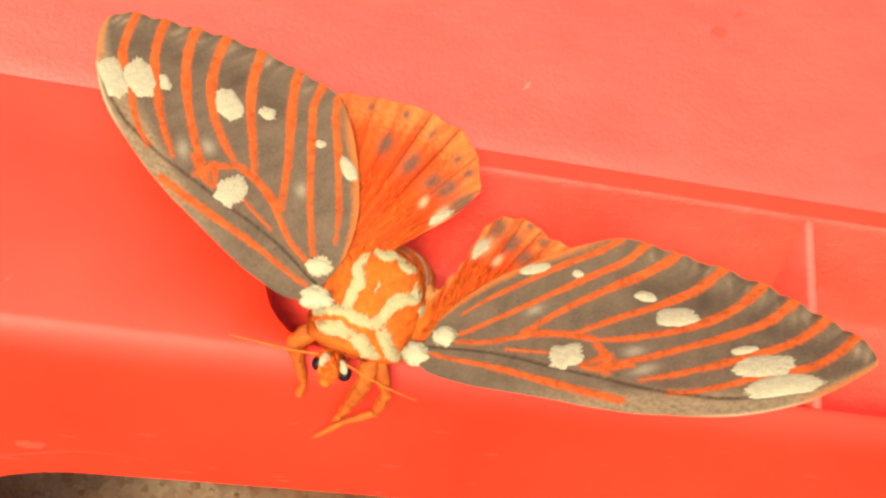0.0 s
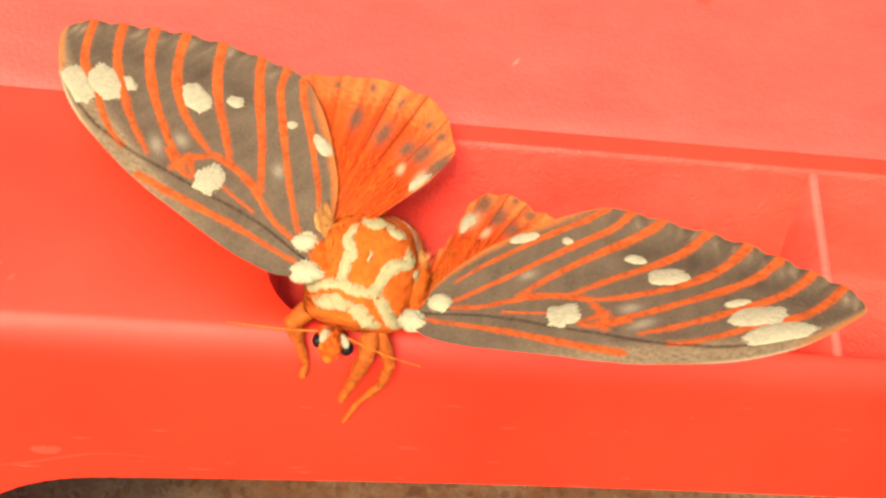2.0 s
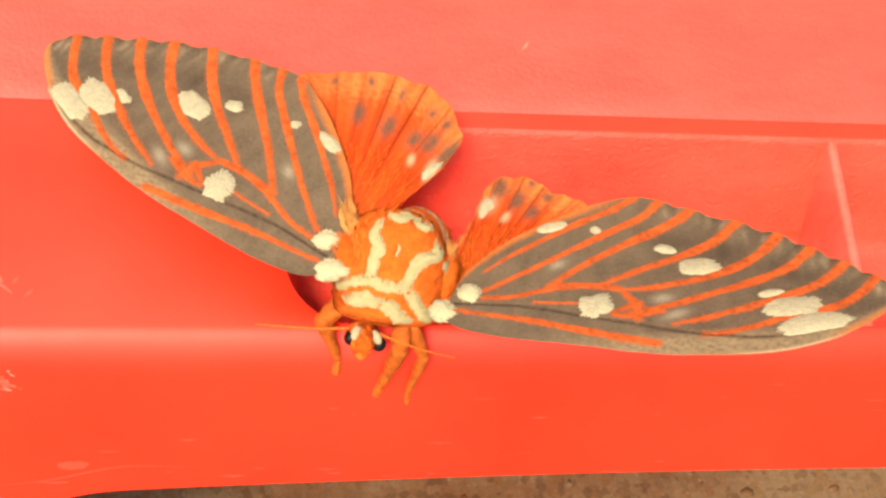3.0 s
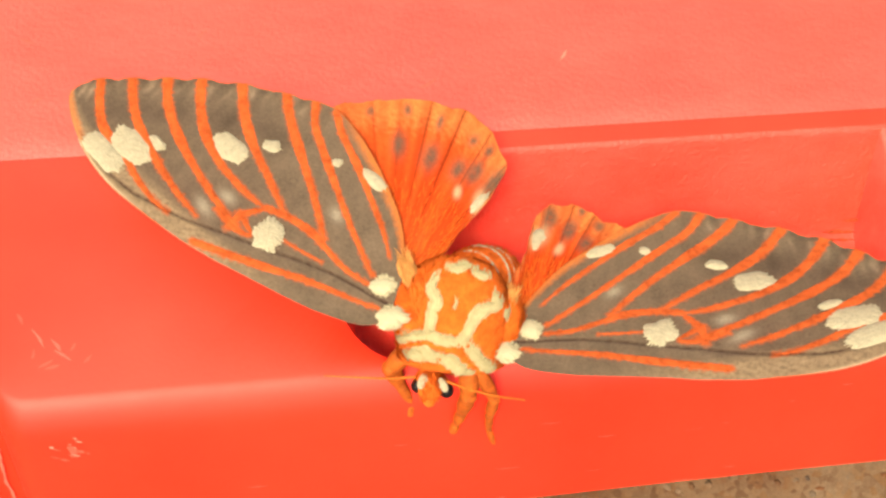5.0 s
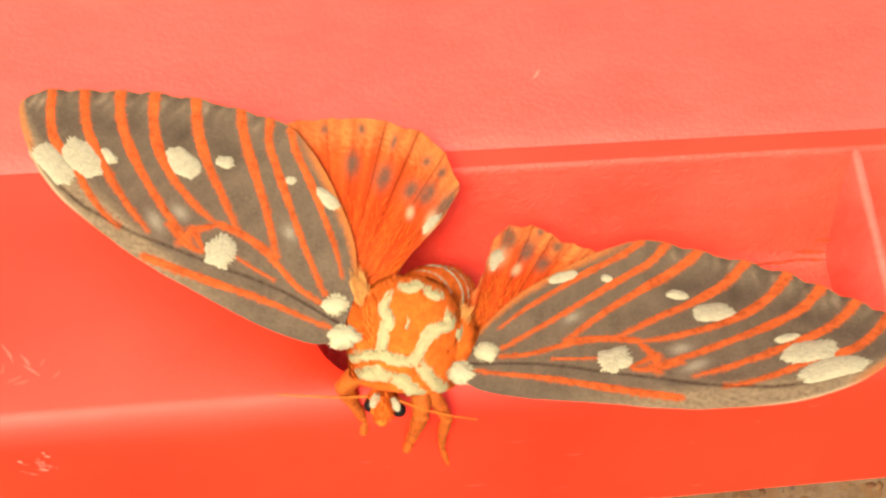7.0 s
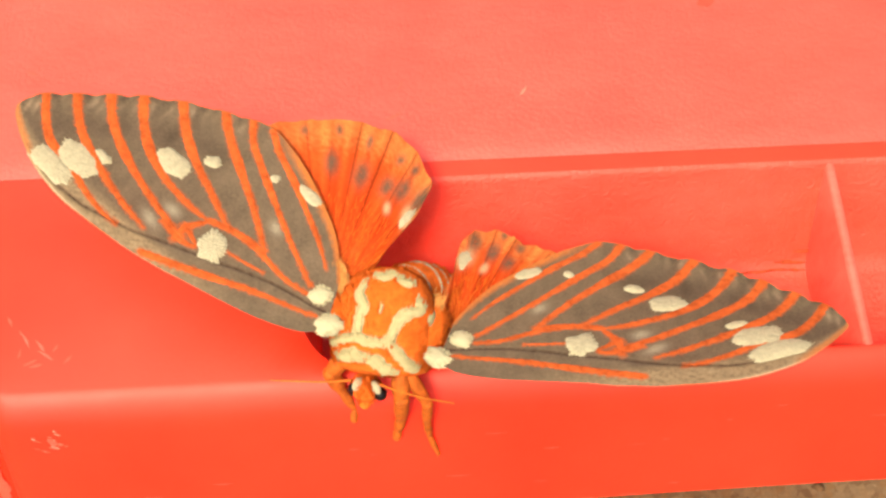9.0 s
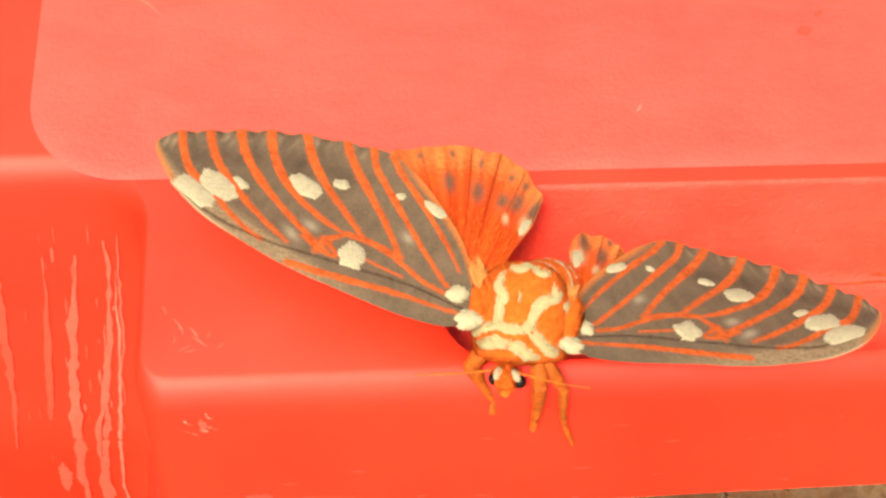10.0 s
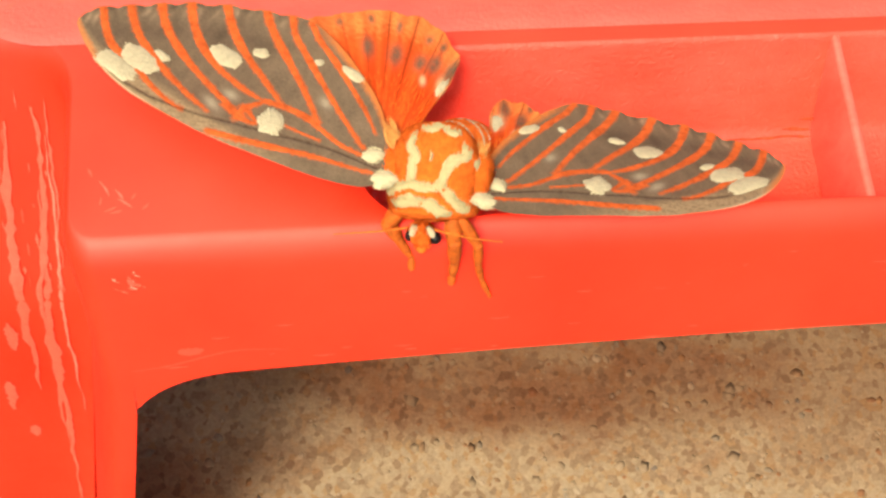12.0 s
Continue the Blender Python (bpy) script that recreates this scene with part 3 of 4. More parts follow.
    fringe = soft(0.12, 0.24, np.minimum(rim, front + 0.1 * np.clip(40 - flat[:, 0], 0, 40)))
    c = c * (1 - fringe) + fringe * np.array((0.26, 0.10, 0.032))
    cream = soft(0.4, 0.4, front) * np.clip((flat[:, 0] - 42) / 6, 0, 1)[:, None] * np.clip((59 - flat[:, 0]) / 3, 0, 1)[:, None]
    c = c * (1 - cream) + cream * np.array((0.36, 0.28, 0.16))
    apex = soft(1.3, 0.9, front + 0.3 * fine) * np.clip((flat[:, 0] - 53.5) / 3, 0, 1)[:, None]         # tawny band round the tip
    c = c * (1 - 0.9 * apex) + 0.9 * apex * np.array((0.36, 0.130, 0.045))
    groove = np.exp(-((flat[:, 1] - np.interp(flat[:, 0], [2.8, 5, 8.7, 12.4, 17, 21.3, 25.9, 30.5, 35.8, 44.5, 50, 53.1, 56.2], [3.2, 3.9, 5.4, 6.7, 7.8, 8.5, 9.4, 10.4, 11.4, 14.4, 17.7, 20.5, 24.3])) / (0.24 + 0.12 * np.clip((flat[:, 0] - 36) / 8, 0, 1))) ** 2) * np.clip((57 - flat[:, 0]) / 4, 0, 1) * np.clip(0.75 + 0.9 * fine, 0.2, 1)
    c = c * (1 - 0.93 * groove)[:, None] + (0.93 * groove)[:, None] * np.array((0.028, 0.010, 0.007))
    # relief: raised veins, pleats towards the margin
    z = np.array([wing_height(x, y) + curl(side, x, y) for x, y in flat])
    z += 0.04 * fine
    z -= 0.60 * outer * np.exp(-(rim / 5) ** 2) * np.clip(off / 1.6, 0, 1) ** 1.5
    z += 0.12 * coarse - 0.25 * groove
    bm = bmesh.new()
    points = [Vector((side * x, y, h)) * MM for (x, y), h in zip(flat, z)]
    grid_mesh(bm, [points[i * nv:(i + 1) * nv] for i in range(nu)])
    wing = part("forewing", bm, WING, moth, "olive-grey forewing with orange veins and cream spots")
    painted(wing, c)
    return wing


def ribbon(line, halves, side, lift, ragged=0.0):
    bm = bmesh.new()
    rows = []
    for i, p in enumerate(line):
        d = line[min(i + 1, len(line) - 1)] - line[max(i - 1, 0)]
        n = Vector((-d.y, d.x)).normalized()
        row = []
        for k in (-1, -0.6, 0, 0.6, 1):
            w = halves[i] * (k + ragged * (noise.noise(Vector((p.x * 2.1, p.y * 2.1, 9 * k))) if abs(k) == 1 else 0))
            q = p + n * w
            row.append(Vector((side * q.x, q.y, wing_height(q.x, q.y) + curl(side, q.x, q.y) + 0.09 + lift * (1.0 - 0.72 * k * k))) * MM)
        rows.append(row)
    grid_mesh(bm, rows)
    return bm


def patch(x, y, a, b, turn, side, lift, ragged=0.12, seed=0.0, height=None, sharp=2.0):
    """A ragged-edged oval of scales lying on a wing."""
    height = height or wing_height
    bm = bmesh.new()
    t = radians(turn)
    rows = []
    for r in (0.04, 0.35, 0.65, 0.85, 0.94, 1.0):
        row = []
        for k in range(112):
            q = 2 * math.pi * k / 112
            cq, sq = math.cos(q), math.sin(q)
            form = (abs(cq) ** sharp + abs(sq) ** sharp) ** (-1 / sharp)
            wob = 1 + ragged * r * (noise.noise(Vector((cq * 1.5 + seed, sq * 1.5, x))) + 0.3 * noise.noise(Vector((cq * 7, sq * 7 + seed, y))) + 1.1 * cq * cq * noise.noise(Vector((cq * 26, sq * 26 + seed, y))))
            u, v = a * r * cq * form * wob, b * r * sq * form * wob
            px, py = x + u * math.cos(t) - v * math.sin(t), y + u * math.sin(t) + v * math.cos(t)
            row.append(Vector((side * px, py, height(px, py) + (curl(side, px, py) if height is wing_height else 0) + lift * (1.0 - 1.5 * r ** 4) + 0.05 * noise.noise(Vector((px * 3, py * 3, seed))))) * MM)
        rows.append(row)
    made = grid_mesh(bm, rows, True)
    bm.faces.new(made[0])
    return bm


def make_wing_pattern(side, wing):
    for line, half in zip(VEINS, VEIN_HALF):
        c = resample(smooth_curve(line, 10), 70)
        halves = [0.92 * half * (1 - 0.42 * i / 69) * (0.82 + 0.35 * math.exp(-((i / 69 - 0.38) / 0.10) ** 2 if len(line) > 4 else -9)) for i in range(70)]
        fade = 24 if len(line) < 6 and line[0][1] < 16 else 0          # inner veins run out at both ends
        halves = [h * min(1, (69 - i) / 16 + 0.2) * (min(1, i / fade + 0.1) if fade else 1) for i, h in enumerate(halves)]
        part("vein", ribbon(c, halves, side, 0.07, 0.20), ORANGE, wing)
    for i, (x, y, a, b, turn) in enumerate(SPOTS):
        part("wing_spot", patch(x, y, a, b, turn, side, 0.40, 0.26 if i != 7 else 0.40, i * 3.1 + side, None, 2.4), CREAM, wing)


def blades(spots, length, width, ragged=0.5):
    """A coat of short flat hairs: spots are (place, way, up)."""
    bm = bmesh.new()
    for p, way, up in spots:
        s = way.cross(up)
        if s.length < 1e-6:
            continue
        s = s.normalized() * width * random.uniform(0.6, 1.3)
        k = length * random.uniform(1 - ragged, 1 + ragged)
        tip = p + way * k
        mid = p + way * k * 0.55 + up * k * 0.10
        v = [bm.verts.new(q) for q in (p - s, p + s, mid + s * 0.7, tip, mid - s * 0.7)]
        bm.faces.new(v)
    return bm


def make_tuft(x, y, r, side, wing):
    """A cream tuft of hair on the wing's root."""
    bm = patch(x, y, r * 1.25, r * 0.95, -25, side, 0.65, 0.34, x + side, None, 2.4)
    tuft = part("tuft", bm, TUFT, wing, "cream hair tuft")
    spots = []
    for _ in range(220):
        a, q = random.uniform(0, 2 * math.pi), math.sqrt(random.random())
        px, py = x + r * q * math.cos(a), y + r * q * math.sin(a)
        p = Vector((side * px, py, wing_height(px, py) + 0.45 * (1 - q * q))) * MM
        way = Vector((side * math.cos(a) * q + 0.5 * side, math.sin(a) * q + 0.1, 0.12 - 0.1 * q)).normalized()
        spots.append((p, way, Vector((0, 0, 1))))
    tagged(part("tuft_hair", blades(spots, 0.5 * MM, 0.09 * MM), TUFT, tuft), kind="stuff")


HIND = {    # by side: outline, dark smudges and cream spots (x, y, half length, half width)
    -1: ([(-2.6, 9.0), (-2.9, 12.1), (-3.8, 14.2), (-5.3, 18.1), (-6.9, 21.6), (-8.6, 24.1), (-9.7, 27.8), (-10.6, 31.0), (-9.5, 33.5), (-7.1, 37.3), (-4.9, 39.4), (-2.3, 40.5), (1.5, 41.1), (6.2, 41.1), (10.8, 40.5), (15.3, 39.6), (20.0, 37.2)],
         [(6.9, 32.0, 2.2, 1.05), (1.6, 30.6, 2.4, 1.2), (-3.1, 29.2, 1.9, 1.1), (-5.9, 29.1, 2.1, 1.1), (-9.1, 27.9, 2.7, 1.2), (6.7, 38.8, 1.0, 0.55), (12.7, 37.9, 0.9, 0.55), (-4.7, 35.1, 1.1, 0.65), (1.2, 37.6, 1.3, 0.5), (-7.4, 33.5, 1.1, 0.55)],
         (-7.2, 23.7, 2.4, 0.95, 121), (-3.7, 24.9, 1.2, 0.65)),
    1: ([(-2.9, 11.5), (-2.8, 15.9), (-2.5, 18.8), (-3.0, 22.7), (-3.9, 26.4), (-3.7, 30.2), (-2.8, 32.3), (-1.5, 32.9), (2.3, 33.0), (6.2, 32.0), (9.6, 31.6), (12.8, 31.6), (17, 31.0)],
        [(-1.7, 29.3, 2.5, 1.1), (2.2, 27.7, 2.1, 1.0), (5.5, 26.0, 1.6, 0.9), (6.2, 30.6, 1.0, 0.7), (2.7, 32.2, 0.9, 0.5)],
        (-2.0, 24.8, 2.4, 1.5, 97), (2.0, 23.4, 1.3, 0.7)),
}


def hind_height(x, y):
    return wing_height(x, y) - 1.2 - 0.8 * SMOOTH_STEP(2, 14, x)


def make_hindwing(side, moth):
    nu, nv = 140, 70
    outline, smudges, tip, small = HIND[side]
    edge = resample(smooth_curve(outline, 6), nu)
    inner = [Vector((0.5, 4.0)).lerp(Vector((5.0, 8.0)), k / (nu - 1)) for k in range(nu)]
    flat = np.array([a.lerp(b, k / (nv - 1))[:] for a, b in zip(inner, edge) for k in range(nv)])
    span = np.tile(np.linspace(0, 1, nv), nu)
    across = np.repeat(np.linspace(0, 1, nu), nv)
    coarse, fine = mottled(flat, 0.25, 11), mottled(flat, 1.5, 5)
    c = np.array((0.44, 0.064, 0.014)) * (1 + 0.22 * coarse + 0.18 * fine)[:, None]
    red = np.exp(-((span - 0.50) / 0.22) ** 2)[:, None]
    c = c * (1 - 0.7 * red) + 0.7 * red * np.array((0.46, 0.043, 0.008))
    hem = np.clip((span - 0.80 + 0.10 * fine) / 0.10, 0, 1)[:, None]
    c = c * (1 - 0.65 * hem) + 0.65 * hem * np.array((0.46, 0.130, 0.038)) * (1 + 0.3 * fine)[:, None]
    # dark veins and smudges
    vein = np.abs((across * 11 + 0.25 * np.sin(across * 7)) % 1 - 0.5)
    line = np.exp(-(vein / (0.035 + 0.03 * (1 - span))) ** 2) * np.clip((span - 0.25) / 0.2, 0, 1)
    c *= (1 - 0.60 * line)[:, None]
    rays = np.array([noise.noise(Vector((a * 30, s_ * 1.2, 2.0))) for a, s_ in zip(across, span)])
    c *= (1 + 0.6 * rays * np.clip(span * 2, 0, 1))[:, None] ** np.array((0.5, 1.0, 1.0))
    for x, y, a, b in smudges:
        way = Vector((x - 3, y - 6)).normalized()
        d = flat - (x, y)
        u, v = d[:, 0] * way.x + d[:, 1] * way.y, -d[:, 0] * way.y + d[:, 1] * way.x
        w = 0.95 * np.exp(-((u / a / 1.15) ** 2 + (v / b / 1.15) ** 2) ** 1.3)[:, None] * np.clip(0.95 + 0.6 * fine, 0.3, 1)[:, None]
        c = c * (1 - w) + w * np.array((0.085, 0.058, 0.038))
    for x, y, a, b in (tip[:4], small):
        w = 0.75 * np.exp(-(((flat[:, 0] - x) / b) ** 2 + ((flat[:, 1] - y) / a) ** 2) ** 1.5)[:, None]
        c = c * (1 - w) + w * np.array((0.38, 0.30, 0.17))
    z = np.array([hind_height(x, y) + curl(side, x, y) for x, y in flat]) + 0.26 * np.cos(vein * 2 * math.pi) * span + 0.14 * coarse * span
    z += (0.45 * coarse + 0.30 * fine) * np.clip((span - 0.75) / 0.25, 0, 1)
    points = [Vector((side * x, y, h)) * MM for (x, y), h in zip(flat, z)]
    bm = bmesh.new()
    grid_mesh(bm, [points[i * nv:(i + 1) * nv] for i in range(nu)])
    wing = part("hindwing", bm, WING, moth, "orange hindwing with dark smudges")
    painted(wing, c)
    # cream tip of the inner margin and downy base
    x, y, a, b, turn = tip
    part("wing_spot", patch(x, y, a, b, turn, side, 0.35, 0.3, 4.0, lambda p, q: hind_height(p, q) + curl(side, p, q)), CREAM, wing, "cream patch on the hindwing tip")
    spots = []
    for _ in range(600):
        u, v = random.random() ** 0.8, random.random() ** 1.5 * 0.55
        a, b = inner[int(u * (nu - 1))], edge[int(u * (nu - 1))]
        p = a.lerp(b, v)
        w = (b - a).normalized()
        p3 = Vector((side * p.x, p.y, hind_height(p.x, p.y) + curl(side, p.x, p.y) + 0.10)) * MM
        way = Vector((side * w.x, w.y, 0.04)) + Vector((random.uniform(-0.2, 0.2), random.uniform(-0.2, 0.2), 0))
        spots.append((p3, way.normalized(), Vector((0, 0, 1))))
    tagged(part("down", blades(spots, 1.8 * MM, 0.05 * MM), FUR, wing), kind="stuff")
    return wing


# thorax: a rounded block, leaning forward
BODY_AT, BODY_R = Vector((-3.4, -0.2, 11.0)) * MM, Vector((8.0, 9.7, 6.9)) * MM
BODY_TURN = (Matrix.Rotation(radians(-8), 4, "Z") @ Matrix.Rotation(radians(18), 4, "X")).to_3x3()
STRIPES = [   # ways from the thorax's middle, half width in millimetres
    ([(-0.36, 0.62, 0.70), (-0.45, 0.47, 0.76), (-0.37, 0.34, 0.87), (-0.44, 0.16, 0.89), (-0.43, -0.07, 0.90)], 1.05),
    ([(0.57, 0.43, 0.70), (0.64, 0.32, 0.69), (0.41, 0.24, 0.88), (0.29, 0.10, 0.95), (0.20, -0.09, 0.98), (0.06, -0.23, 0.97)], 1.15),
    ([(-0.86, -0.26, 0.40), (-0.72, -0.20, 0.66), (-0.45, -0.16, 0.88), (-0.24, -0.22, 0.95), (0.02, -0.23, 0.97)], 1.05),
    ([(-0.68, -0.43, 0.60), (-0.48, -0.41, 0.78), (-0.27, -0.44, 0.86)], 1.35),
    ([(-0.20, -0.46, 0.87), (0.03, -0.53, 0.85), (0.24, -0.70, 0.66)], 1.35),
    ([(0.22, -0.27, 0.94), (0.40, -0.41, 0.82), (0.57, -0.51, 0.64)], 1.3),
    ([(-0.17, 0.75, 0.63), (0.10, 0.80, 0.59)], 1.2),
    ([(0.23, 0.72, 0.65), (0.44, 0.66, 0.60)], 1.1),
    ([(-0.02, 0.37, 0.93), (-0.07, 0.24, 0.97)], 0.32),
    ([(0.85, 0.27, 0.45), (0.81, 0.15, 0.57)], 0.8),
]


def on_body(unit, lift=0.0):
    u = Vector(unit).normalized()
    n = Vector((u.x / BODY_R.x, u.y / BODY_R.y, u.z / BODY_R.z)).normalized()
    u = u * sum(abs(k) ** 2.7 for k in u) ** (-1 / 2.7)
    ahead = u.y if u.y > -0.62 else -0.62 + 0.30 * (u.y + 0.62)      # blunt in front, where the head sits
    p = Vector((u.x * BODY_R.x, ahead * BODY_R.y, u.z * BODY_R.z)) + n * lift
    return BODY_TURN @ p + BODY_AT, BODY_TURN @ n


def make_thorax(moth):
    bm = bmesh.new()
    made = bmesh.ops.create_icosphere(bm, subdivisions=5, radius=1)
    lines = [[on_body(q)[0] for q in smooth_curve(stripe, 6)] for stripe, _ in STRIPES]
    for v in made["verts"]:
        u = v.co.copy()
        v.co, _ = on_body(u, 0.35 * MM * noise.noise(u * 6) + 0.15 * MM * noise.noise(u * 19))
    thorax = part("thorax", bm, FUR, moth, "furry orange thorax with cream stripes")
    for (stripe, half), line in zip(STRIPES, lines):
        c = smooth_curve(stripe, 10)
        bm = bmesh.new()
        rows = []
        for i, u in enumerate(c):
            p, n = on_body(u)
            d = (on_body(c[min(i + 1, len(c) - 1)])[0] - on_body(c[max(i - 1, 0)])[0]).normalized()
            side = d.cross(n).normalized()
            q = i / (len(c) - 1)
            w = half * MM * (0.35 + 0.65 * math.sin(math.pi * (0.12 + 0.76 * q))) * (1 + 0.4 * noise.noise(Vector(u) * 6) + 0.2 * noise.noise(Vector(u) * 17))
            rows.append([p + side * w * k * (1 + 0.15 * noise.noise(Vector(u) * 23 + Vector((k, 0, 0)))) + n * MM * (0.55 * (1 - 1.3 * k * k) + 0.15) for k in (-1, -0.7, -0.35, 0, 0.35, 0.7, 1)])
        grid_mesh(bm, rows)
        part("stripe", bm, FUR_CREAM, thorax, "cream fur stripe")
    coat, pale = [], []
    tail = Vector((0.1, 1, -0.1))
    for _ in range(12000):
        u = Vector((random.gauss(0, 1), random.gauss(0, 1), random.gauss(0.5, 1))).normalized()
        p, n = on_body(u, 0.1 * MM)
        way = (BODY_TURN @ tail - n * n.dot(BODY_TURN @ tail)).normalized() + n * 0.10
        way = (way + Vector((random.uniform(-0.25, 0.25), random.uniform(-0.2, 0.2), random.uniform(-0.08, 0.08)))).normalized()
        near = min(min((p - q).length for q in line) - half * MM * 0.60 for line, (_, half) in zip(lines, STRIPES))
        if near < 0:
            pale.append((p + n * 0.45 * MM, (way + n * 0.02 + Vector((random.uniform(-0.12, 0.12), 0, 0))).normalized(), n))
        elif near > 0.5 * MM:
            coat.append((p, way, n))
    tagged(part("fur", blades(coat, 1.1 * MM, 0.11 * MM), FUR, thorax), kind="stuff")
    tagged(part("fur", blades(pale, 0.7 * MM, 0.10 * MM), FUR_CREAM, thorax), kind="stuff")
    return thorax


def make_abdomen(moth):
    bm = bmesh.new()
    c = smooth_curve(mm([(-3, 4, 10.0), (0.2, 7.2, 8.0), (3.0, 9.2, 4.2), (5.4, 10.4, -0.5), (7.2, 11, -6.0)]), 10)
    r = [5.0 * MM * math.sqrt(max(0.03, 1 - (i / len(c)) ** 4)) * (1 + 0.03 * math.sin(i * 2.1)) for i in range(len(c))]
    tube(bm, c, r, 28)
    abdomen = part("abdomen", bm, FUR, moth, "orange abdomen with cream bands")
    spots = []
    for k in range(6, 36, 5):
        bm = bmesh.new()
        seg = c[k:k + 2]
        tube(bm, [seg[0], seg[0].lerp(seg[1], 0.5), seg[1].lerp(seg[1], 0)], [r[k] * 1.0, r[k] * 1.045, r[k] * 0.99], 28)
        part("band", bm, CREAM, abdomen, "cream abdomen band")
    for _ in range(2600):
        i = random.randrange(0, len(c) - 2)
        d = (c[i + 1] - c[i]).normalized()
        o = d.orthogonal().normalized()
        n = Matrix.Rotation(random.uniform(0, 2 * math.pi), 3, d) @ o
        spots.append((c[i] + n * r[i] + d * random.uniform(0, 0.8) * MM, (d + n * 0.22).normalized(), n))
    tagged(part("fur", blades(spots, 1.1 * MM, 0.08 * MM), FUR, abdomen), kind="stuff")


def make_head(moth):
    bm = bmesh.new()
    blob(bm, mm([(-7.0, -7.6, 5.2)])[0], (2.5 * MM, 2.6 * MM, 2.3 * MM), Matrix(), 0.06, 500, 4)
    blob(bm, mm([(-7.2, -9.8, 4.2)])[0], (1.1 * MM, 1.3 * MM, 0.9 * MM), Matrix(), 0.08, 700, 3)
    head = part("head", bm, FUR, moth, "small furry orange head")
    for x, y in ((-8.9, -8.0), (-4.6, -9.0)):
        bm = bmesh.new()
        blob(bm, mm([(x, y, 5.4)])[0], (1.1 * MM, 1.15 * MM, 1.2 * MM), Matrix(), 0, 1, 3)
        part("eye", bm, EYE, head, "glossy black eye")
    for x, y, lean in ((-8.2, -7.6, -0.5), (-5.3, -8.3, 0.5)):
        bm = bmesh.new()
        blob(bm, mm([(x, y, 7.0)])[0], (0.75 * MM, 1.3 * MM, 0.6 * MM), Matrix.Rotation(lean, 4, "Z"), 0.15, 900, 3)
        part("face_tuft", bm, CREAM, head, "cream tuft beside the eye")
    spots = []
    for _ in range(700):
        u = Vector((random.gauss(0, 1), random.gauss(0, 1), random.gauss(0.3, 1))).normalized()
        p = Vector((-7.0, -7.6, 5.2)) * MM + u * 2.35 * MM
        if abs(u.x) > 0.62 and u.y < 0.3:
            continue
        spots.append((p, (u * 0.5 + Vector((0, -0.8, 0.1))).normalized(), u))
    tagged(part("fur", blades(spots, 0.9 * MM, 0.07 * MM), FUR, head), kind="stuff")


def make_shoulder_hair(at, turn, moth):
    """A wisp of tawny hair where wing and thorax meet."""
    bm = bmesh.new()
    spin = Matrix.Rotation(radians(turn), 4, "Z")
    blob(bm, mm([at])[0], (1.5 * MM, 3.0 * MM, 0.7 * MM), spin, 0.15, 700, 3)
    wisp = part("shoulder_hair", bm, TAWNY, moth, "tawny hair between wing and thorax")
    spots = []
    for _ in range(160):
        p = spin @ Vector((random.uniform(-1.0, 1.0), random.uniform(-2.4, 2.6), 0.75)) * MM
        way = (spin @ Vector((random.uniform(-0.35, 0.35), 1, 0.05))).normalized()
        spots.append((Vector(at) * MM + p, way, Vector((0, 0, 1))))
    tagged(part("fur", blades(spots, 1.5 * MM, 0.07 * MM), TAWNY, wisp), kind="stuff")


def make_shoulder(at, radii, turn, way, pale, moth):
    """A furred pad over the wing's hinge, orange with a cream front edge."""
    spin = Matrix.Rotation(radians(turn), 4, "Z")
    bm = bmesh.new()
    blob(bm, mm([at])[0], [r * MM for r in radii], spin, 0.08, 500, 4)
    pad = part("shoulder_pad", bm, FUR, moth, "orange furred shoulder pad")
    coat, light = [], []
    for _ in range(1500):
        u = Vector((random.gauss(0, 1), random.gauss(0, 1), random.gauss(0.6, 1))).normalized()
        p = Vector(at) * MM + spin.to_3x3() @ Vector((u.x * radii[0], u.y * radii[1], u.z * radii[2])) * MM
        lie = (Vector(way) + 0.25 * u + Vector((random.uniform(-0.2, 0.2), random.uniform(-0.2, 0.2), 0))).normalized()
        (light if u.y < pale else coat).append((p, lie, spin.to_3x3() @ u))
    tagged(part("fur", blades(coat, 1.5 * MM, 0.10 * MM), FUR, pad), kind="stuff")
    tagged(part("fur", blades(light, 1.2 * MM, 0.10 * MM), FUR_CREAM, pad), kind="stuff")


def make_antenna(points, moth):
    bm = bmesh.new()
    c = smooth_curve(mm(points), 14)
    tube(bm, c, [MM * (0.23 - 0.13 * i / len(c)) * (1 + 0.22 * math.sin(i * 2.2)) for i in range(len(c))], 8)
    return part("antenna", bm, ANTENNA, moth, "thin orange antenna")


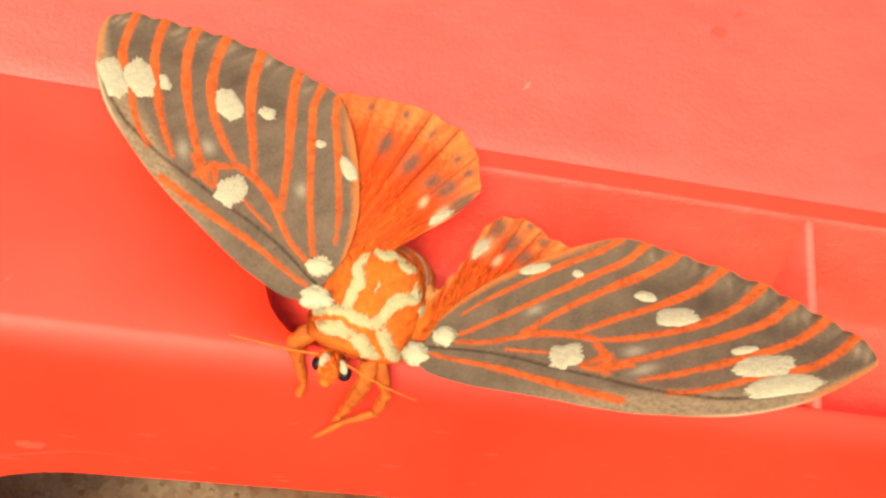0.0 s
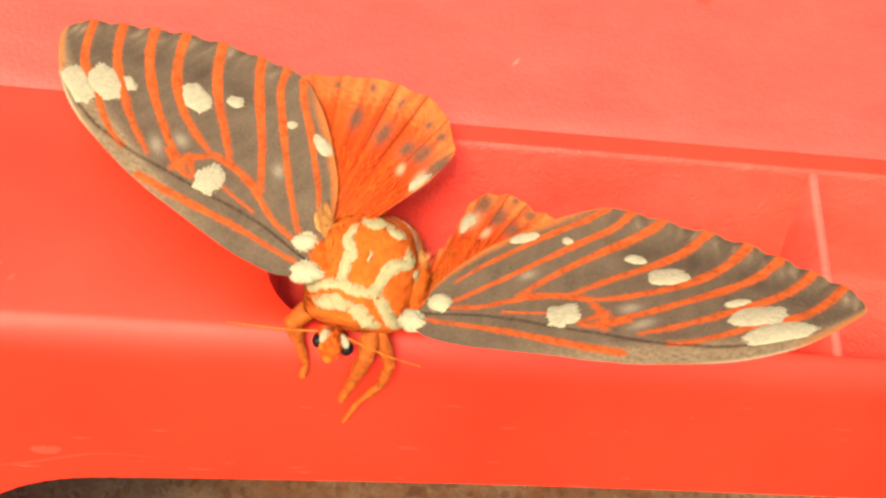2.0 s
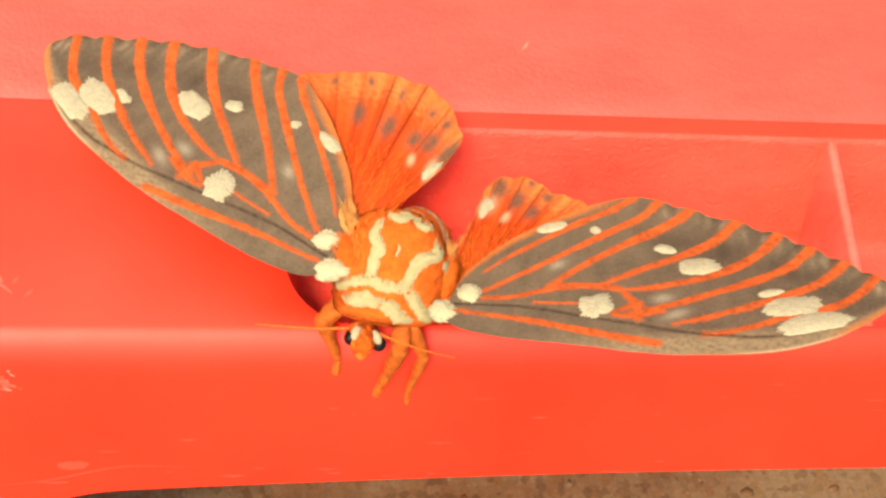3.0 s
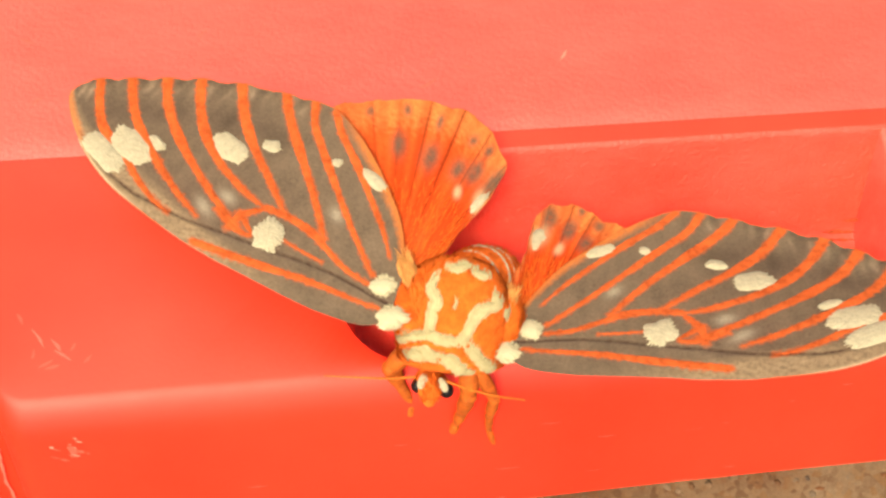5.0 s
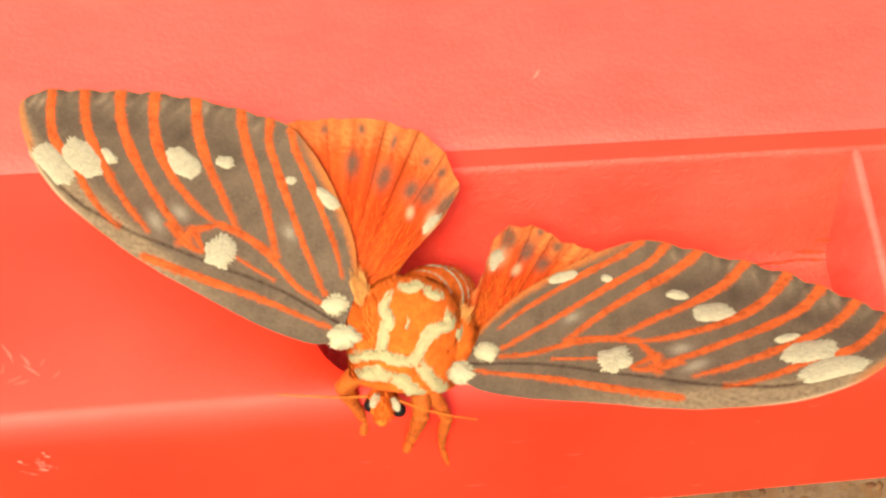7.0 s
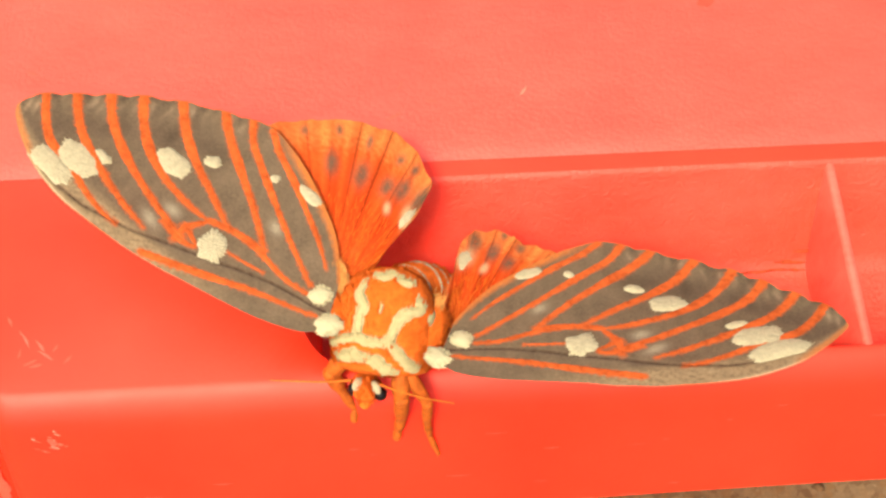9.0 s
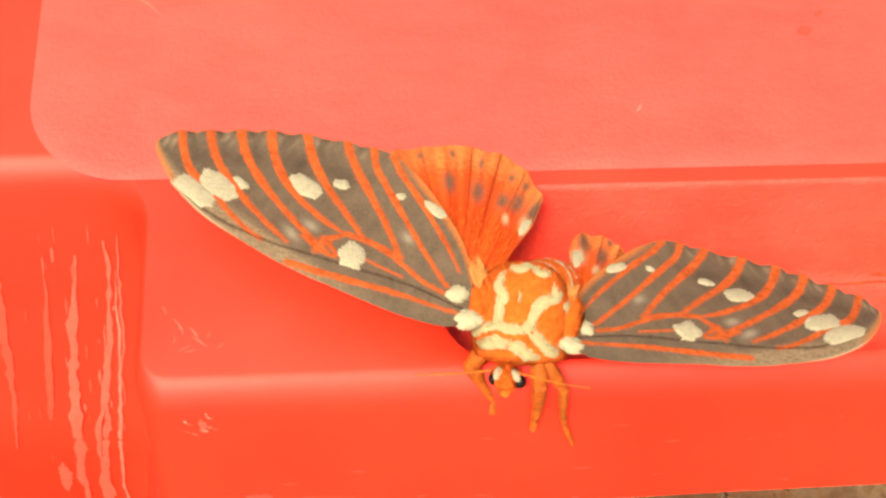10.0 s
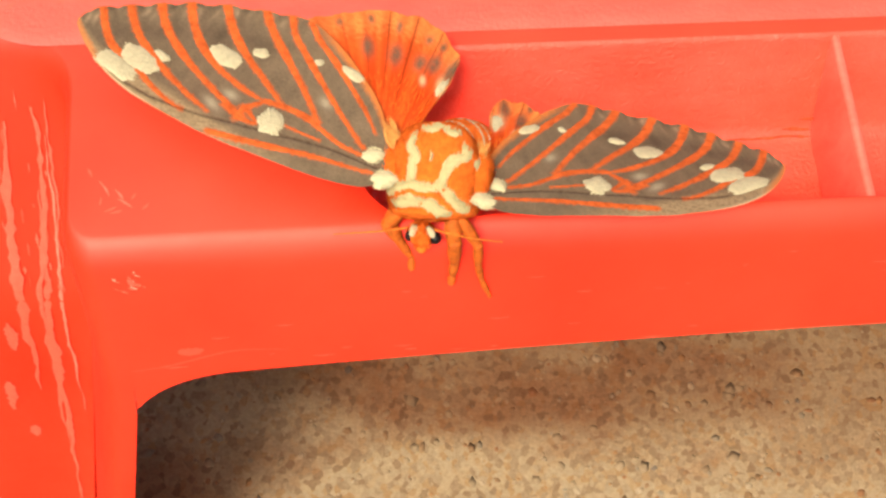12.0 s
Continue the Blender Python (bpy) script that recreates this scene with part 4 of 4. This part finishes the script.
def make_leg(points, radii, parent, name="leg", at=(0, 0, 0)):
    """A jointed leg: swollen between its joints, with a small clawed foot."""
    bm = bmesh.new()
    pts = [p - Vector(at) * MM for p in mm(points)]
    for a, b, r0, r1 in zip(pts, pts[1:], radii, radii[1:]):
        line = [a.lerp(b, k / 8) for k in range(9)]
        tube(bm, line, [MM * (r0 + (r1 - r0) * k / 8) * (0.80 + 0.34 * math.sin(math.pi * k / 8)) for k in range(9)], 10)
    for p, r in zip(pts[1:], radii[1:]):
        blob(bm, p, (r * 1.02 * MM,) * 3, Matrix(), 0.1, 900, 2)
    end, way = pts[-1], (pts[-1] - pts[-2]).normalized()
    for s in (-1, 1):
        o = way.orthogonal().normalized() * s
        tube(bm, [end, end + (way * 0.5 + o * 0.35) * MM, end + (way * 0.7 + o * 0.3 - Vector((0, 0, 0.35))) * MM], [0.16 * MM, 0.11 * MM, 0.03 * MM], 6)
    leg = part(name, bm, LEG, parent, "orange furred leg")
    return leg


KNEE = (2.8, -11.6, -3.6)


def make_moth():
    moth = tagged(new("moth"), "large orange and grey moth with cream spots resting on red plastic", "moth")
    moth.location = (0, 0, TOP)
    make_thorax(moth)
    make_abdomen(moth)
    make_head(moth)
    make_shoulder_hair((-9.8, 6.8, 15.2), 15, moth)
    make_shoulder_hair((4.6, 1.6, 13.2), -25, moth)
    make_shoulder((-10.0, 0.4, 13.6), (2.6, 4.2, 2.4), 12, (-0.35, 1, 0.1), -0.62, moth)
    make_shoulder((3.6, -2.4, 12.6), (2.6, 4.4, 2.4), -22, (0.45, 1, 0.1), -0.75, moth)
    make_antenna([(-5.2, -7.6, 6.8), (-1.6, -9.2, 7.0), (2.7, -10.4, 6.2), (7.4, -11.1, 5.0)], moth)
    make_antenna([(-9.2, -6.9, 6.8), (-13.3, -6.7, 6.0), (-17.8, -6.0, 4.8), (-23.0, -5.1, 3.4)], moth)
    make_leg([(-9.6, -2.4, 8.0), (-12.8, -4.7, 4.0), (-11.2, -6.6, 0.5), (-9.4, -8.6, -3.6), (-9.6, -9.9, -5.4)], [1.4, 1.45, 0.95, 0.62, 0.72], moth)
    make_leg([(-1.2, -6.4, 8.5), (-1.2, -9.8, 4.0), (-1.6, -10.8, -3.4), (-2.2, -11.8, -7.2), (-2.5, -12.4, -9.0)], [1.5, 1.35, 1.0, 0.7, 0.75], moth)
    make_leg([(0.2, -6.6, 8.0), (3.0, -10.2, 2.5), KNEE], [1.1, 0.95, 0.75], moth)
    foot = make_leg([KNEE, (3.2, -12.7, -8.6), (4.6, -14.5, -13.4)], [0.7, 0.55, 0.45], moth, "foot", KNEE)
    sides = []
    for side in (-1, 1):
        fore = make_forewing(side, moth)
        make_wing_pattern(side, fore)
        make_tuft(4.2, 6.0, 1.6, side, fore)
        make_tuft(2.2, 1.2, 1.85, side, fore)
        sides.append((fore, make_hindwing(side, moth)))
    return moth, sides, foot


moth, wings, moth_foot = make_moth()


def motions():
    # the body rocks on its legs
    walk(moth, [
        (0, pose(0.0003, -0.0003, TOP + 0.0000, -3.85, 3.58, -2.17)),
        (0.5, pose(0.0001, -0.0003, TOP + 0.0001, -3.43, 3.52, -0.99)),
        (1, pose(-0.0004, -0.0002, TOP + 0.0000, -3.02, 3.92, 0.55)),
        (1.5, pose(-0.0008, 0.0002, TOP + -0.0001, -1.90, 5.02, 1.15)),
        (2, pose(-0.0010, 0.0000, TOP + -0.0001, -0.32, 6.37, 1.98)),
        (2.5, pose(-0.0013, -0.0004, TOP + -0.0002, 0.47, 6.52, 2.99)),
        (2.7, pose(-0.0009, -0.0000, TOP + -0.0001, 0.47, 6.30, 2.73)),
        (4.3, pose(0.0013, 0.0014, TOP + 0.0001, 3.08, 0.48, -1.60)),
        (4.5, pose(0.0010, 0.0011, TOP + 0.0001, 3.07, -0.04, -1.90)),
        (5, pose(0.0016, -0.0003, TOP + 0.0000, 2.36, -0.45, -1.66)),
        (5.5, pose(0.0009, -0.0000, TOP + -0.0000, 1.79, -0.26, -1.63)),
        (6, pose(0.0003, -0.0002, TOP + 0.0000, 1.37, 0.24, -1.74)),
        (6.5, pose(-0.0004, -0.0001, TOP + -0.0000, 1.14, 1.23, -2.00)),
        (7, pose(-0.0005, -0.0002, TOP + 0.0001, 1.49, 1.00, -0.97)),
        (7.2, pose(-0.0007, -0.0000, TOP + 0.0001, 1.58, 0.74, -0.42)),
        (8.8, pose(0.0001, -0.0000, TOP + 0.0001, 0.17, -0.86, -0.59)),
        (9, pose(0.0001, -0.0000, TOP + 0.0001, -0.42, -1.35, -0.75)),
        (9.5, pose(-0.0007, -0.0003, TOP + 0.0000, -0.99, -4.54, 0.83)),
        (10, pose(-0.0002, -0.0001, TOP + -0.0000, -0.96, -6.08, 0.81)),
        (10.5, pose(0.0005, -0.0002, TOP + -0.0000, -0.21, -6.57, 1.43)),
        (11, pose(0.0005, 0.0002, TOP + 0.0000, -0.17, -6.55, 1.15)),
        (11.5, pose(0.0004, 0.0001, TOP + 0.0000, -0.66, -6.32, 1.17)),
        (12, pose(-0.0002, -0.0003, TOP + -0.0001, -1.03, -5.75, 1.69)),
    ])
    left = [
        (0, pose(-0.0110, -0.0042, 0.0178, -1.3, -14.1, -23.2)),
        (0.5, pose(-0.0111, -0.0037, 0.0173, -0.9, -14.0, -21.6)),
        (1, pose(-0.0112, -0.0035, 0.0167, -0.1, -13.9, -24.0)),
        (1.5, pose(-0.0112, -0.0035, 0.0164, -3.3, -13.8, -23.0)),
        (2, pose(-0.0113, -0.0033, 0.0161, -2.4, -14.7, -23.1)),
        (2.5, pose(-0.0116, -0.0032, 0.0159, -3.5, -12.5, -23.0)),
        (2.7, pose(-0.0117, -0.0032, 0.0159, -4.5, -13.0, -21.6)),
        (4.3, pose(-0.0108, -0.0019, 0.0164, -12.6, -4.3, -15.8)),
        (4.5, pose(-0.0107, -0.0021, 0.0164, -10.8, -2.9, -14.9)),
        (5, pose(-0.0111, -0.0019, 0.0163, -9.6, -3.6, -14.6)),
        (5.5, pose(-0.0111, -0.0020, 0.0163, -9.7, -2.6, -14.4)),
        (6, pose(-0.0112, -0.0019, 0.0163, -9.0, -2.9, -14.6)),
        (6.5, pose(-0.0110, -0.0020, 0.0163, -9.7, -2.4, -13.7)),
        (7, pose(-0.0112, -0.0019, 0.0164, -9.7, -1.4, -14.7)),
        (7.2, pose(-0.0111, -0.0018, 0.0164, -9.8, -1.7, -14.8)),
        (8.8, pose(-0.0102, -0.0025, 0.0162, -8.3, 8.4, -12.3)),
        (9, pose(-0.0102, -0.0025, 0.0162, -5.7, 7.9, -11.0)),
        (9.5, pose(-0.0107, -0.0028, 0.0162, -7.4, 8.6, -10.5)),
        (10, pose(-0.0107, -0.0032, 0.0162, -10.1, 11.1, -9.0)),
        (10.5, pose(-0.0109, -0.0032, 0.0162, -10.0, 11.6, -7.9)),
        (11, pose(-0.0109, -0.0033, 0.0161, -9.1, 11.1, -8.9)),
        (11.5, pose(-0.0108, -0.0032, 0.0160, -10.8, 9.7, -8.5)),
        (12, pose(-0.0104, -0.0031, 0.0159, -10.0, 8.6, -9.3)),
    ]
    right = [
        (0, pose(0.0015, -0.0081, 0.0156, -1.9, -34.3, -31.4)),
        (0.5, pose(0.0014, -0.0080, 0.0151, -4.9, -33.6, -30.0)),
        (1, pose(0.0013, -0.0078, 0.0147, -5.4, -32.0, -28.6)),
        (1.5, pose(0.0010, -0.0079, 0.0148, -9.4, -32.3, -30.8)),
        (2, pose(0.0010, -0.0081, 0.0149, -7.6, -31.8, -32.8)),
        (2.5, pose(0.0007, -0.0081, 0.0147, -5.6, -30.2, -35.3)),
        (2.7, pose(0.0005, -0.0079, 0.0146, -7.2, -29.8, -35.0)),
        (4.3, pose(0.0019, -0.0064, 0.0149, -17.3, -25.7, -27.0)),
        (4.5, pose(0.0018, -0.0064, 0.0148, -15.8, -24.6, -27.2)),
        (5, pose(0.0012, -0.0060, 0.0139, -17.5, -20.2, -24.3)),
        (5.5, pose(0.0011, -0.0060, 0.0137, -19.6, -21.6, -24.3)),
        (6, pose(0.0013, -0.0062, 0.0139, -19.3, -22.4, -24.5)),
        (6.5, pose(0.0011, -0.0062, 0.0141, -19.5, -23.6, -25.7)),
        (7, pose(0.0015, -0.0062, 0.0143, -17.4, -22.9, -27.2)),
        (7.2, pose(0.0016, -0.0062, 0.0145, -18.3, -23.1, -28.1)),
        (8.8, pose(0.0029, -0.0072, 0.0156, -19.2, -15.0, -24.2)),
        (9, pose(0.0024, -0.0072, 0.0154, -21.1, -12.6, -22.6)),
        (9.5, pose(0.0019, -0.0070, 0.0148, -17.0, -6.3, -21.7)),
        (10, pose(0.0015, -0.0070, 0.0143, -23.5, 7.8, -16.1)),
        (10.5, pose(0.0016, -0.0071, 0.0142, -22.1, 7.9, -16.3)),
        (11, pose(0.0017, -0.0073, 0.0142, -24.1, 7.2, -16.5)),
        (11.5, pose(0.0019, -0.0073, 0.0144, -24.6, 7.4, -15.7)),
        (12, pose(0.0019, -0.0072, 0.0145, -25.8, 7.2, -15.7)),
    ]
    right_hind = [      # sweeps out from under the forewing as it drops
        (0, pose(0.0015, -0.0081, 0.0156, -1.9, -34.3, -31.4)),
        (0.5, pose(0.0014, -0.0080, 0.0151, -4.9, -33.6, -30.0)),
        (1, pose(0.0013, -0.0078, 0.0147, -5.4, -32.0, -29.9)),
        (1.5, pose(0.0010, -0.0079, 0.0148, -9.4, -32.3, -32.1)),
        (2, pose(0.0010, -0.0081, 0.0149, -7.6, -31.8, -32.8)),
        (2.5, pose(0.0007, -0.0081, 0.0147, -5.6, -30.2, -33.9)),
        (2.7, pose(0.0005, -0.0079, 0.0146, -7.2, -29.8, -33.0)),
        (4.3, pose(0.0019, -0.0064, 0.0149, -17.3, -25.7, -23.0)),
        (4.5, pose(0.0018, -0.0064, 0.0148, -15.8, -24.6, -24.2)),
        (5, pose(0.0012, -0.0060, 0.0139, -17.5, -20.2, -25.3)),
        (5.5, pose(0.0011, -0.0060, 0.0137, -19.6, -21.6, -25.3)),
        (6, pose(0.0013, -0.0062, 0.0139, -19.3, -22.4, -25.5)),
        (6.5, pose(0.0011, -0.0062, 0.0141, -19.5, -23.6, -25.2)),
        (7, pose(0.0015, -0.0062, 0.0143, -17.4, -22.9, -25.2)),
        (7.2, pose(0.0016, -0.0062, 0.0145, -18.3, -23.1, -26.1)),
        (8.8, pose(0.0029, -0.0072, 0.0156, -19.2, -15.0, -22.2)),
        (9, pose(0.0024, -0.0072, 0.0154, -21.1, -12.6, -20.6)),
        (9.5, pose(0.0019, -0.0070, 0.0148, -17.0, -6.3, -23.7)),
        (10, pose(0.0015, -0.0070, 0.0143, -23.5, 7.8, -26.1)),
        (10.5, pose(0.0016, -0.0071, 0.0142, -22.1, 7.9, -28.3)),
        (11, pose(0.0017, -0.0073, 0.0142, -24.1, 7.2, -28.8)),
        (11.5, pose(0.0019, -0.0073, 0.0144, -24.6, 7.4, -28.4)),
        (12, pose(0.0019, -0.0072, 0.0145, -25.8, 7.2, -28.7)),
    ]
    for (fore, hind), fore_rows, hind_rows in zip(wings, (left, right), (left, right_hind)):
        walk(fore, fore_rows)
        walk(hind, hind_rows)
    # the foreleg's foot feels about, then comes to rest on the apron
    k = [c * MM for c in KNEE]
    swing = ((0, 70), (0.5, 62), (1.0, 60), (1.3, 64), (1.6, 40), (1.8, 44), (2.0, 36), (2.2, 2), (2.4, 0), (2.6, 25), (3.0, 8), (4.3, 0), (12, 0))
    walk(moth_foot, [(t, pose(*k, -6 * a / 70, a, 0)) for t, a in swing])


motions()
